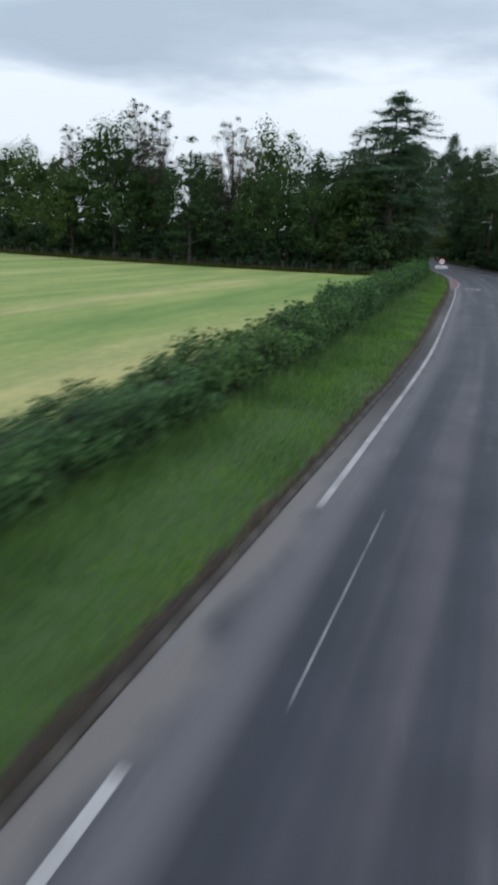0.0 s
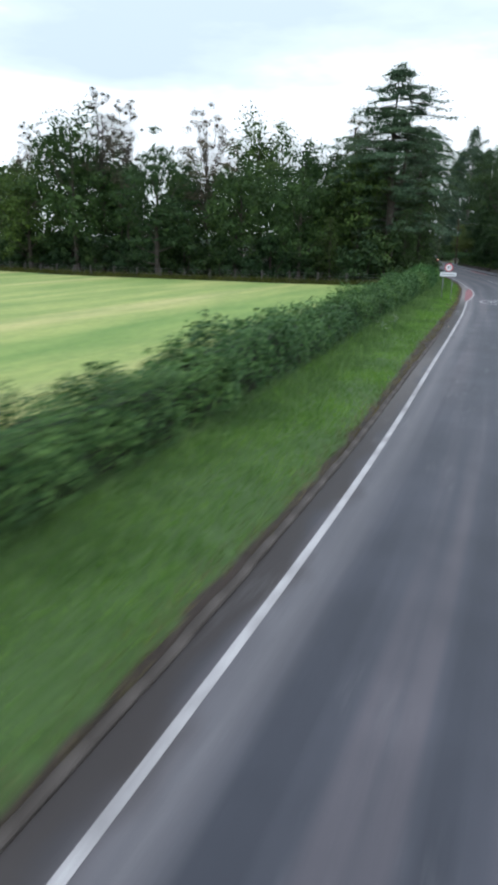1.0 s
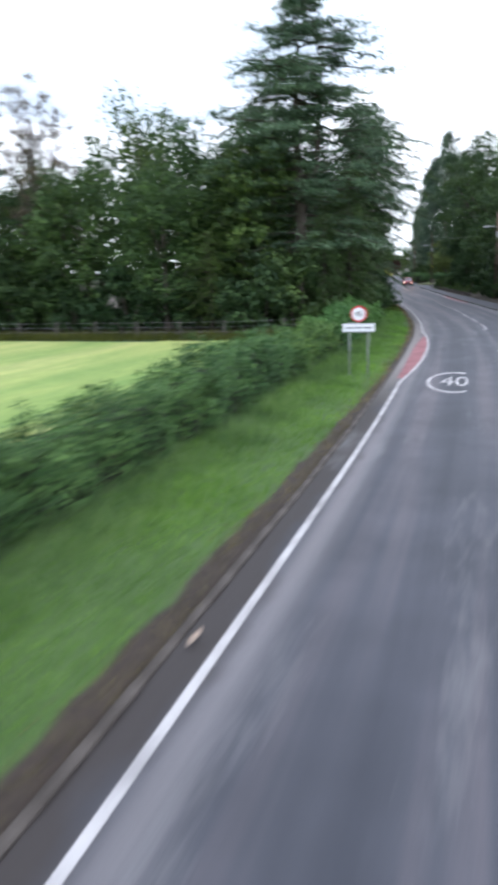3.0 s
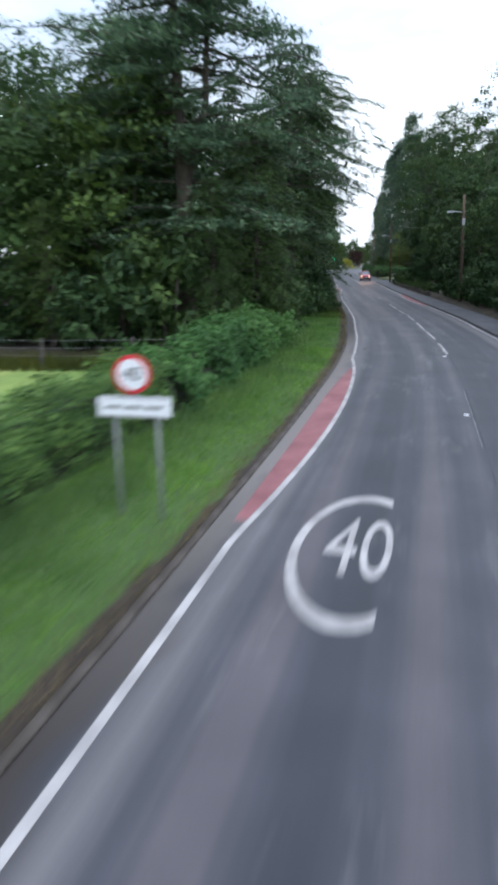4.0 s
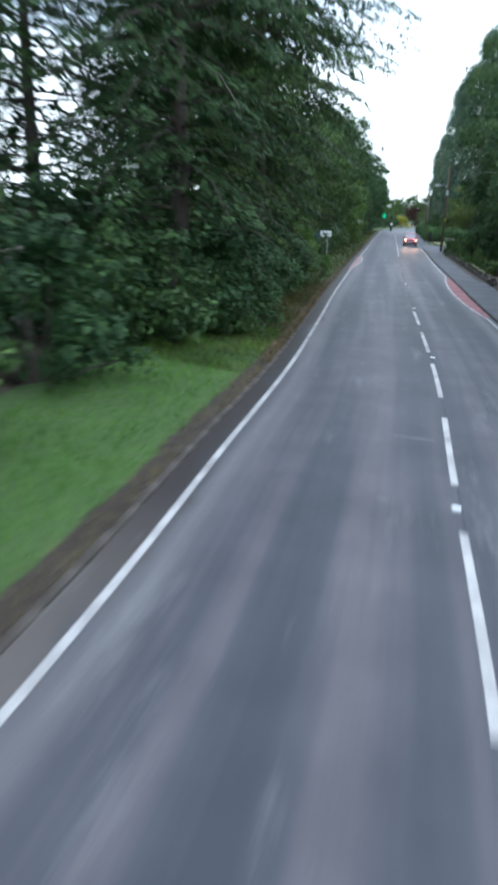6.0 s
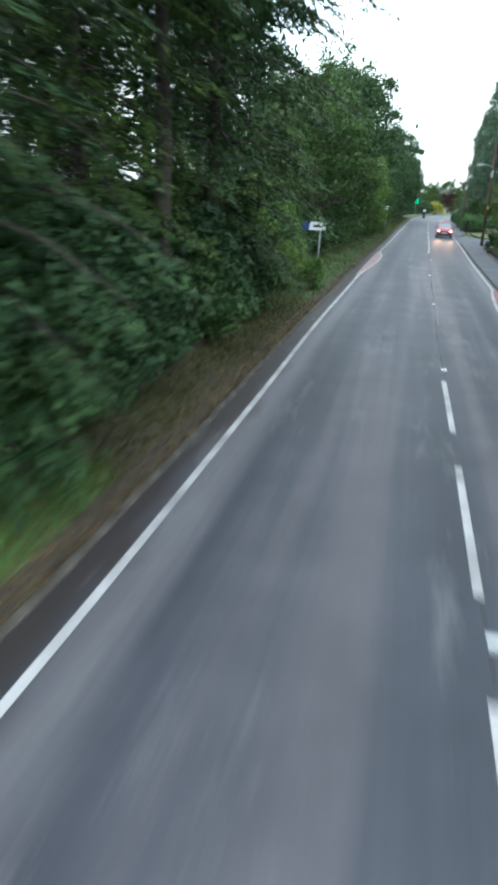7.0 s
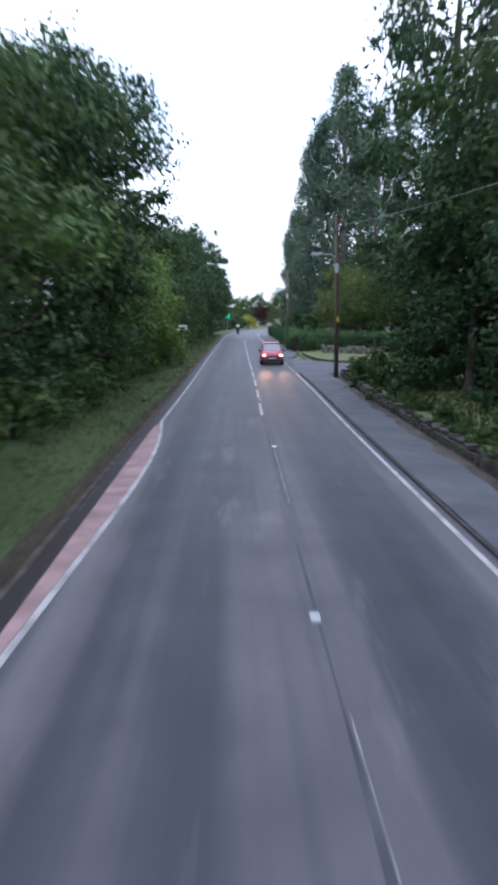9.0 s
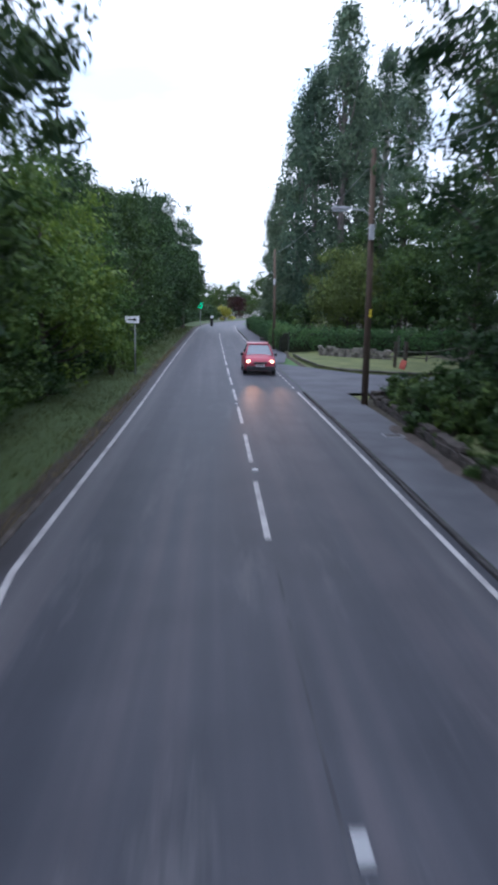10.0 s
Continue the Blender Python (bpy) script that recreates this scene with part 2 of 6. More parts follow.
WOODFLOOR = two_scale("woodland_floor", [(0.3, (0.024, 0.02, 0.012)), (0.7, (0.062, 0.05, 0.031))], 9, 0.8, 0.95, 0.9, 0.08)
LAWN = two_scale("garden_lawn", [(0.3, (0.06, 0.078, 0.022)), (0.7, (0.14, 0.155, 0.05))], 8, 0.5, 0.9, 0.6, 0.05)
BANK = two_scale("rough_field_margin", [(0.3, (0.025, 0.06, 0.018)), (0.7, (0.05, 0.10, 0.03))], 4, 0.3, 0.95, 0.9, 0.1)
STONE = two_scale("wall_stone", [(0.3, (0.024, 0.02, 0.018)), (0.7, (0.08, 0.067, 0.058))], 9, 1.5, 0.95, 0.7, 0.03)
STONE_PALE = two_scale("pale_wall_stone", [(0.3, (0.07, 0.062, 0.052)), (0.7, (0.27, 0.25, 0.22))], 6, 2.6, 0.95, 0.7, 0.03)
# dark wall core: the shadow between the stones given as a colour
WALL_GAP_SHADE = two_scale("wall_shadow_gap", [(0.3, (0.03, 0.028, 0.026)), (0.7, (0.06, 0.055, 0.05))], 9, 2, 0.95)
BARK = two_scale("bark", [(0.3, (0.035, 0.028, 0.022)), (0.7, (0.10, 0.085, 0.07))], 7, 1.2, 0.95, 0.9, 0.04)
BARK_PALE = two_scale("pale_bark", [(0.3, (0.10, 0.085, 0.08)), (0.7, (0.22, 0.19, 0.18))], 7, 1.2, 0.95, 0.9, 0.04)
POLE_WOOD = two_scale("creosoted_pole", [(0.3, (0.05, 0.035, 0.025)), (0.7, (0.13, 0.09, 0.065))], 14, 1.0, 0.9, 0.6, 0.01, stretch=(6, 6, 0.4))
FENCE_WOOD = two_scale("weathered_fence", [(0.3, (0.045, 0.04, 0.035)), (0.7, (0.12, 0.11, 0.098))], 14, 1.5, 0.9)
STEEL = paint("galvanised_steel", (0.32, 0.33, 0.34), 0.45, 0.7)
GREY_POST = paint("grey_post", (0.22, 0.23, 0.23), 0.5)
WHITE_SIGN = paint("white_sign_face", (0.78, 0.79, 0.82), 0.4, 0, 0.15)
RED_SIGN = paint("red_sign_border", (0.55, 0.03, 0.045), 0.4)
BLACK = paint("black_legend", (0.012, 0.012, 0.014), 0.5)
BLUE_SIGN = paint("blue_sign_face", (0.02, 0.05, 0.22), 0.4)
YELLOW = paint("yellow_plate", (0.75, 0.62, 0.04), 0.5)
LAMP_GREY = paint("lantern_grey", (0.42, 0.43, 0.46), 0.35)
LENS = paint("lantern_lens", (0.62, 0.65, 0.70), 0.2)
CABLE = paint("cable", (0.22, 0.22, 0.23), 0.5)

LEAF_BROAD = leaf_material("leaf_broad", (0.025, 0.054, 0.017), (0.092, 0.15, 0.043), trans=0.2)
LEAF_DARK = leaf_material("leaf_dark", (0.020, 0.046, 0.019), (0.07, 0.12, 0.042), trans=0.2)
LEAF_LIGHT = leaf_material("leaf_light", (0.06, 0.12, 0.03), (0.155, 0.23, 0.062))
LEAF_OLIVE = leaf_material("leaf_olive", (0.06, 0.09, 0.026), (0.16, 0.20, 0.062))
LEAF_YEW = leaf_material("leaf_conifer", (0.03, 0.062, 0.04), (0.09, 0.145, 0.09), trans=0.15)
LEAF_CEDAR = leaf_material("leaf_cedar", (0.06, 0.105, 0.064), (0.20, 0.28, 0.175), trans=0.3)
LEAF_POPLAR = leaf_material("leaf_poplar", (0.06, 0.1, 0.072), (0.17, 0.225, 0.155))
LEAF_AIRY = leaf_material("leaf_airy", (0.085, 0.07, 0.055), (0.20, 0.17, 0.13))
LEAF_HEDGE = leaf_material("leaf_hedge", (0.026, 0.07, 0.026), (0.11, 0.20, 0.07))
LEAF_BRAMBLE = leaf_material("leaf_bramble", (0.05, 0.12, 0.035), (0.15, 0.27, 0.085))
LEAF_GOLD = leaf_material("leaf_gold", (0.15, 0.17, 0.02), (0.34, 0.33, 0.05))
LITTER = leaf_material("leaf_litter", (0.05, 0.035, 0.018), (0.2, 0.13, 0.06), trans=0.1)
LEAF_COPPER = leaf_material("leaf_copper", (0.016, 0.008, 0.009), (0.045, 0.017, 0.019))
BLADE = leaf_material("grass_blade", (0.064, 0.155, 0.030), (0.195, 0.345, 0.078), trans=0.38)
LEAF_LIME = leaf_material("leaf_lime", (0.085, 0.15, 0.035), (0.21, 0.29, 0.075))
BLADE_DRY = leaf_material("dry_grass_blade", (0.10, 0.085, 0.045), (0.26, 0.21, 0.115), trans=0.3)
# darker copy of the grass blade, with shade under trees put into its colour
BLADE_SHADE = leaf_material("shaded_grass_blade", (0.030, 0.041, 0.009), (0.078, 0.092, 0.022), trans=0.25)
BLADE_TALL = leaf_material("tall_grass_blade", (0.075, 0.15, 0.055), (0.18, 0.28, 0.115), trans=0.45)


def field_material():
    """Cut hay field: green stubble with straw-coloured swathes."""
    m, n, l, b = material("hay_field")
    swathe = noise_node(n, l, 1.0, 3.0, 0.5, (0.13, 0.010, 1), turn=0.03)
    tuft = noise_node(n, l, 3.0, 5.0, 0.65)
    r = ramp_node(n, [(0.36, (0.175, 0.258, 0.063)), (0.5, (0.267, 0.317, 0.097)), (0.63, (0.405, 0.377, 0.169))])
    l.new(swathe.outputs[0], r.inputs[0])
    g = ramp_node(n, [(0.25, (0.58, 0.64, 0.56)), (0.75, (1.26, 1.23, 1.12))])
    l.new(tuft.outputs[0], g.inputs[0])
    lay = noise_node(n, l, 1.0, 5.0, 0.65, (0.55, 0.09, 1), turn=0.03)
    lr = ramp_node(n, [(0.38, (0.78, 0.87, 0.74)), (0.62, (1.17, 1.1, 1.08))])
    l.new(lay.outputs[0], lr.inputs[0])
    c = mix_node(n, l, 0.9, r.outputs[0], lr.outputs[0], "MULTIPLY")
    l.new(mix_node(n, l, 0.6, c, g.outputs[0], "MULTIPLY"), b.inputs["Base Color"])
    b.inputs["Roughness"].default_value = 0.95
    bump_to(n, l, tuft.outputs[0], b, 0.8, 0.06)
    return m


FIELD = field_material()


def verge_material():
    """Turf that gives way to bare soil by the kerb. UV x is metres from the near edge line."""
    m, n, l, b = material("verge_turf_and_soil")
    uv = n.new("ShaderNodeUVMap")
    sep = n.new("ShaderNodeSeparateXYZ")
    l.new(uv.outputs[0], sep.inputs[0])
    wob = noise_node(n, l, 0.9, 4.0, 0.6)
    span = n.new("ShaderNodeMapRange")
    span.inputs["From Max"].default_value = 250.0
    l.new(sep.outputs[1], span.inputs["Value"])
    wide = ramp_node(n, [(0.27, (0.1, 0.1, 0.1)), (0.32, (0.6, 0.6, 0.6)), (0.39, (0.6, 0.6, 0.6)), (0.43, (0.05, 0.05, 0.05)), (0.5, (0.2, 0.2, 0.2)), (0.55, (0.7, 0.7, 0.7)), (1.0, (0.6, 0.6, 0.6))])
    l.new(span.outputs[0], wide.inputs[0])
    add = n.new("ShaderNodeMath")
    add.operation = "MULTIPLY_ADD"
    l.new(wob.outputs[0], add.inputs[0])
    add.inputs[1].default_value = 0.55
    l.new(sep.outputs[0], add.inputs[2])
    add2 = n.new("ShaderNodeMath")
    add2.operation = "MULTIPLY_ADD"
    l.new(wide.outputs[0], add2.inputs[0])
    add2.inputs[1].default_value = 0.42
    l.new(add.outputs[0], add2.inputs[2])
    fac = n.new("ShaderNodeMapRange")
    fac.inputs["From Min"].default_value, fac.inputs["From Max"].default_value = -0.5, -0.4
    l.new(add2.outputs[0], fac.inputs["Value"])
    fine = noise_node(n, l, 8.0, 5.0, 0.65)
    turf = ramp_node(n, [(0.3, (0.032, 0.064, 0.014)), (0.7, (0.066, 0.116, 0.028))])
    soil = ramp_node(n, [(0.3, (0.014, 0.010, 0.008)), (0.7, (0.048, 0.035, 0.027))])
    l.new(fine.outputs[0], turf.inputs[0])
    l.new(fine.outputs[0], soil.inputs[0])
    # browner turf further along the road, the trees' shade mixed into its colour
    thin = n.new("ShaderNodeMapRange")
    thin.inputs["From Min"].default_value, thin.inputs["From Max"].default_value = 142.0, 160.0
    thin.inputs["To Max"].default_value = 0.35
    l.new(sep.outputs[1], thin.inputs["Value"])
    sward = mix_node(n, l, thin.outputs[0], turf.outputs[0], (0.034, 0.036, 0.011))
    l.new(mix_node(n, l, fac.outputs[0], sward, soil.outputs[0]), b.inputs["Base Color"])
    b.inputs["Roughness"].default_value = 0.95
    bump_to(n, l, fine.outputs[0], b, 0.8, 0.05)
    return m


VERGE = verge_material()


# ---- building helpers ----
def mesh_from(name, verts, faces, mats, smooth=False):
    me = bpy.data.meshes.new(name)
    me.from_pydata([tuple(v) for v in verts], [], faces)
    for m in (mats if isinstance(mats, (list, tuple)) else [mats]):
        me.materials.append(m)
    if smooth:
        me.polygons.foreach_set("use_smooth", [True] * len(me.polygons))
    me.update()
    return me


def part(name, bm, mat, parent=None, label=""):
    """Links a bmesh or a mesh as one object, under a thing if one is given."""
    if isinstance(bm, bpy.types.Mesh):
        me = bm
    else:
        me = bpy.data.meshes.new(name)
        bm.to_mesh(me)
        bm.free()
        me.materials.append(mat)
    ob = new(name, me)
    ob.parent = parent
    return tagged(ob, label=label)


def thing(name, m, label, category, group="", kind=""):
    ob = new(name)
    ob.empty_display_size = 0.3
    ob.matrix_basis = m
    return tagged(ob, label, category, group, kind)


def add_box(bm, lo, hi, bevel=0.0, m=None):
    r = bmesh.ops.create_cube(bm, size=1.0)
    vs = r["verts"]
    size = [hi[i] - lo[i] for i in range(3)]
    mid_ = [(hi[i] + lo[i]) / 2 for i in range(3)]
    bmesh.ops.transform(bm, matrix=Matrix.Translation(mid_) @ Matrix.Diagonal((*size, 1)), verts=vs)
    if bevel:
        es = list({e for v in vs for e in v.link_edges})
        r2 = bmesh.ops.bevel(bm, geom=es, offset=bevel, segments=2, affect="EDGES", profile=0.5)
        vs = list({v for f in r2["faces"] for v in f.verts} | {v for v in vs if v.is_valid})
    if m is not None:
        bmesh.ops.transform(bm, matrix=m, verts=vs)
    return vs


def box_bm(lo, hi, bevel=0.0, m=None):
    bm = bmesh.new()
    add_box(bm, lo, hi, bevel, m)
    return bm


def tube(bm, points, radii, sides=8, caps=True):
    """A tapered round bar along a line of points."""
    rings = []
    pts = [Vector(p) for p in points]
    for i, p in enumerate(pts):
        d = (pts[min(i + 1, len(pts) - 1)] - pts[max(i - 1, 0)]).normalized()
        a = d.orthogonal().normalized() if abs(d.z) < 0.95 else Vector((1, 0, 0)).cross(d).normalized()
        b = d.cross(a)
        rings.append([bm.verts.new(p + (a * math.cos(k * 2 * math.pi / sides) + b * math.sin(k * 2 * math.pi / sides)) * radii[i]) for k in range(sides)])
    for r0, r1 in zip(rings, rings[1:]):
        for k in range(sides):
            f = bm.faces.new((r0[k], r0[(k + 1) % sides], r1[(k + 1) % sides], r1[k]))
            f.smooth = True
    if caps:
        bm.faces.new(list(reversed(rings[0])))
        bm.faces.new(rings[-1])


def tube_bm(points, radii, sides=8):
    bm = bmesh.new()
    tube(bm, points, radii, sides)
    return bm


def text_mesh(body, size, mat, sx=1.0, sy=1.0, depth=0.002):
    cu = bpy.data.curves.new("legend", "FONT")
    cu.body, cu.size, cu.align_x, cu.align_y, cu.extrude = body, size, "CENTER", "CENTER", depth
    ob = bpy.data.objects.new("legend", cu)
    scene.collection.objects.link(ob)
    me = bpy.data.meshes.new_from_object(ob.evaluated_get(bpy.context.evaluated_depsgraph_get()))
    bpy.data.objects.remove(ob)
    bpy.data.curves.remove(cu)
    me.transform(Matrix.Diagonal((sx, sy, 1, 1)))
    me.materials.clear()
    me.materials.append(mat)
    return me


def curve_of(stops):
    """A smooth curve through (y, x) stops."""
    ys = np.array([s[0] for s in stops], float)
    xs = np.array([s[1] for s in stops], float)
    slope = np.gradient(xs, ys)

    def at(y):
        i = int(np.clip(np.searchsorted(ys, y) - 1, 0, len(ys) - 2))
        h = ys[i + 1] - ys[i]
        s = (y - ys[i]) / h
        if s < 0:
            return xs[0] + slope[0] * (y - ys[0])
        if s > 1:
            return xs[-1] + slope[-1] * (y - ys[-1])
        return ((2 * s**3 - 3 * s**2 + 1) * xs[i] + (s**3 - 2 * s**2 + s) * h * slope[i]
                + (-2 * s**3 + 3 * s**2) * xs[i + 1] + (s**3 - s**2) * h * slope[i + 1])
    return at


# x of the near edge line along the road, by y
EDGE = curve_of([(-60, -7.8), (20, -7.5), (39, -7.35), (50, -7.2), (61, -7.12), (78, -7.6), (88, -7.94), (99, -8.4), (108, -8.95),
                 (118, -9.7), (127.3, -10.6), (135.5, -11.8), (141, -12.85), (147.4, -14.05), (156.6, -16.1), (167.5, -18.65),
                 (177, -20.75), (190, -23.65), (204.5, -26.8), (215.8, -29.15), (241.5, -34.7), (299, -46.9), (330, -53.2),
                 (355, -57.2), (385, -59.5), (420, -58.5), (470, -52), (520, -41), (560, -30)])
WIDTH = 7.4          # between the two edge lines
CENTRE = 4.14        # centre line from the near edge line


def bump_in(y, a, b, amount, sharp=1.0):
    if not a < y < b:
        return 0.0
    return amount * math.sin(math.pi * ((y - a) / (b - a)) ** sharp) ** 0.8


def left_line(y):
    return bump_in(y, 107.8, 127.4, 0.52) + bump_in(y, 183.0, 203.6, 0.5, 1.5)


def right_line(y):
    return WIDTH - bump_in(y, 162.0, 183.5, 0.55)


def road_z(u):
    return 0.03 - 0.0022 * (u - 3.7) ** 2


def steps(a, b, s):
    n = max(1, int(math.ceil((b - a) / s)))
    return [a + (b - a) * i / n for i in range(n + 1)]


def ribbon(name, y0, y1, ul, ur, z, mat, step=1.5, cols=1, parent=None, thick=0.0):
    """A strip that follows the road between two offsets from the edge line, draped on the road (z above it) or level."""
    verts, faces, uvs = [], [], []
    ys = steps(y0, y1, step)
    for y in ys:
        a, b = (ul(y) if callable(ul) else ul), (ur(y) if callable(ur) else ur)
        for c in range(cols + 1):
            u = a + (b - a) * c / cols
            verts.append((EDGE(y) + u, y, z(u) if callable(z) else z))
            uvs.append((u, y))
    w = cols + 1
    for i in range(len(ys) - 1):
        for c in range(cols):
            faces.append((i * w + c, i * w + c + 1, (i + 1) * w + c + 1, (i + 1) * w + c))
    me = mesh_from(name, verts, faces, mat, True)
    uv = me.uv_layers.new(name="UVMap")
    flat = [k for lp in me.loops for k in uvs[lp.vertex_index]]
    uv.data.foreach_set("uv", flat)
    ob = new(name, me)
    ob.parent = parent
    return ob


def on_road(lift):
    return lambda u: road_z(u) + lift


# ---- ground and road ----
def wood_edge(x):
    """y at which the belt of trees behind the field begins."""
    return float(np.interp(-x, [10, 20, 30, 52, 75, 110, 400], [126, 123.5, 122.5, 122.0, 127, 137, 240]))


def ground_z(u, y):
    hump = 0.03 * noise.noise(Vector((u * 0.5, y * 0.3, 0.0)))
    if u < -0.45:
        return float(np.interp(-u, [0.45, 0.7, 1.2, 3.0, 4.5, 7, 12, 3000], [-0.02, 0.05, 0.12, 0.2, 0.3, 0.22, 0.15, 0.15])) + hump
    if u < WIDTH + 0.42:
        return -0.16
    if 226 < y < 256 and u < 22:
        return -0.1
    return float(np.interp(u, [7.82, 8, 9.7, 10.2, 13, 18, 3000], [-0.1, -0.1, -0.1, 0.2, 0.35, 0.4, 0.4])) + hump


def build_ground():
    us = [-3000, -1500, -700, -400, -260, -180, -130, -95, -75, -60, -50, -42, -35, -29, -24, -20, -16, -13, -10.5, -8.5, -7, -6, -5.2, -4.5,
          -4, -3.5, -3, -2.6, -2.2, -1.8, -1.5, -1.2, -0.95, -0.7, -0.45, 7.82, 9, 9.7, 10.2, 10.6, 11.5, 13, 15, 18, 22, 28, 36, 50, 75, 120, 200, 400, 900, 3000]
    ys = [-3000, -1200, -500, -200, -100] + steps(-60, 380, 1.6) + [400, 430, 470, 520, 600, 720, 900, 1300, 2000, 3200]
    verts, faces, slots = [], [], []
    for y in ys:
        yy = max(-60, min(560, y))
        for u in us:
            verts.append((EDGE(yy) + u, y, ground_z(u, y)))
    w = len(us)
    for i in range(len(ys) - 1):
        for c in range(w - 1):
            faces.append((i * w + c, i * w + c + 1, (i + 1) * w + c + 1, (i + 1) * w + c))
            u, y = (us[c] + us[c + 1]) / 2, (ys[i] + ys[i + 1]) / 2
            x = EDGE(max(-60, min(560, y))) + u
            edge = wood_edge(x)
            if u > 0:
                slots.append(4 if 10 < u < 24 and 184 < y < 262 else 0 if u < 9.9 else 3)
            elif u > -5.0 or y > 620:
                slots.append(3 if 152.5 < y < 169 and u < -0.9 - 0.3 * noise.noise(Vector((0, y * 0.3, 3))) else 1)
            elif y > edge:
                slots.append(3)
            elif y > edge - 3.0:
                slots.append(5)
            else:
                slots.append(2)
    me = mesh_from("ground", verts, faces, [GRASS, VERGE, FIELD, WOODFLOOR, LAWN, BANK], True)
    uv = me.uv_layers.new(name="UVMap")
    uv.data.foreach_set("uv", [k for lp in me.loops for k in (us[lp.vertex_index % w], ys[lp.vertex_index // w])])
    me.polygons.foreach_set("material_index", slots)
    return tagged(new("ground", me), "grass verge, cut hay field and woodland floor", "ground", kind="structure")


build_ground()
road = ribbon("road", -60, 520, -0.5, WIDTH + 0.42, lambda u: road_z(u), ASPHALT, 2.0, 12)
tagged(road, "worn grey tarmac two-lane road", "road", kind="structure")

# markings
edge_line = thing("edge_line", pose(0, 0, 0), "worn white painted edge line along the verge", "road marking", kind="structure")
for a, b in ((20, 24), (28.5, 32.5), (36.8, 39.9), (46.0, 203.2), (203.2, 330)):
    ribbon("line", a, b, lambda y: left_line(y) - 0.06, lambda y: left_line(y) + 0.06, on_road(0.004), LINE_PAINT, 0.7, 1, edge_line)
far_edge_line = thing("edge_line_far", pose(0, 0, 0), "white painted edge line beside the footway", "road marking", kind="structure")
for a, b in [(60, 228)] + [(229.5 + 1.6 * k, 230.4 + 1.6 * k) for k in range(14)] + [(252.5, 340)]:
    ribbon("line", a, b, lambda y: right_line(y) - 0.06, lambda y: right_line(y) + 0.06, on_road(0.004), LINE_PAINT, 0.7, 1, far_edge_line)
centre_line = thing("centre_line", pose(0, 0, 0), "broken white painted centre line", "road marking", kind="structure")
DASHES = [(129.7 + 5.68 * k, 133.6 + 5.68 * k) for k in range(6)] + [(206.2 + 5.95 * k, 210.1 + 5.95 * k) for k in range(16)]
for a, b in DASHES:
    ribbon("dash", a, b, CENTRE - 0.06, CENTRE + 0.06, on_road(0.004), LINE_PAINT, 1.0, 1, centre_line)
red_strip = tagged(ribbon("red_strip", 108.4, 126.0, lambda y: -0.2 + 0.4 * min(1, max(0, (y - 117) / 9)) ** 2, lambda y: max(-0.04, left_line(y) - 0.07), on_road(0.003), RED_TARMAC, 0.7, 2),
                   "red surfaced strip beside the edge line", "road surface", kind="structure")
tagged(ribbon("red_strip_worn", 183.6, 203.2, lambda y: -0.16, lambda y: max(-0.14, left_line(y) - 0.07), on_road(0.003), RED_WORN, 0.7, 2),
       "faded red surfaced strip beside the edge line", "road surface", kind="structure")
tagged(ribbon("red_strip_far", 162.8, 182.8, lambda y: min(WIDTH + 0.2, right_line(y) + 0.06), lambda y: WIDTH + 0.22, on_road(0.003), RED_TARMAC, 0.7, 2),
       "red surfaced strip beside the footway kerb", "road surface", kind="structure")
tagged(ribbon("tarmac_seam", 110, 205, lambda y: CENTRE + 0.02 + 0.05 * noise.noise(Vector((y * 0.2, 0, 0))),
              lambda y: CENTRE + 0.06 + 0.05 * noise.noise(Vector((y * 0.2, 5, 0))), on_road(0.002), SEAM, 0.8, 1),
       "dark joint between the two lanes", "road surface", kind="structure")
for k, (a, b, u, w) in enumerate(((41.2, 46.2, 1.0, 0.03), (114, 121, CENTRE - 0.02, 0.02), (170, 176.5, CENTRE + 0.12, 0.02), (179.5, 185, CENTRE + 0.1, 0.02), (193, 199, CENTRE + 0.13, 0.018))):
    tagged(ribbon("pale_scratch", a, b, u - w / 2, u + w / 2, on_road(0.0025), SCRAPE, 0.8), "thin pale scratch in the tarmac", "road surface", kind="structure")

# worn pale patches and a scrape across the lane
def pale_patch(y, u, long_, wide, seed):
    """A thin irregular patch of worn, dusty tarmac."""
    bm = bmesh.new()
    rim = []
    for k in range(18):
        a = 2 * math.pi * k / 18
        r = 1 + 0.45 * noise.noise(Vector((math.cos(a) * 1.7, math.sin(a) * 1.7, seed * 3.3)))
        yy, uu = y + long_ / 2 * r * math.sin(a), u + wide / 2 * r * math.cos(a)
        rim.append(bm.verts.new((EDGE(yy) + uu, yy, road_z(uu) + 0.0022)))
    bm.faces.new(rim)
    bmesh.ops.triangulate(bm, faces=bm.faces[:])
    return tagged(part("pale_patch", bm, WORN_PATCH), "faint pale worn patch in the tarmac", "road surface", kind="structure")


WORN_PATCH = two_scale("worn_patch", [(0.4, (0.062, 0.062, 0.072)), (0.65, (0.11, 0.106, 0.112))], 25, 2.0, 0.75, 0.3, 0.004)
for k, (y, u, ln, wd) in enumerate(((131.0, 0.5, 1.5, 0.35), (75.3, -0.17, 2.0, 0.13), (77.5, 1.17, 0.5, 0.2), (140.0, 3.0, 0.3, 0.22), (196.5, 1.1, 0.5, 0.16))):
    pale_patch(y, u, ln, wd, k + 1)
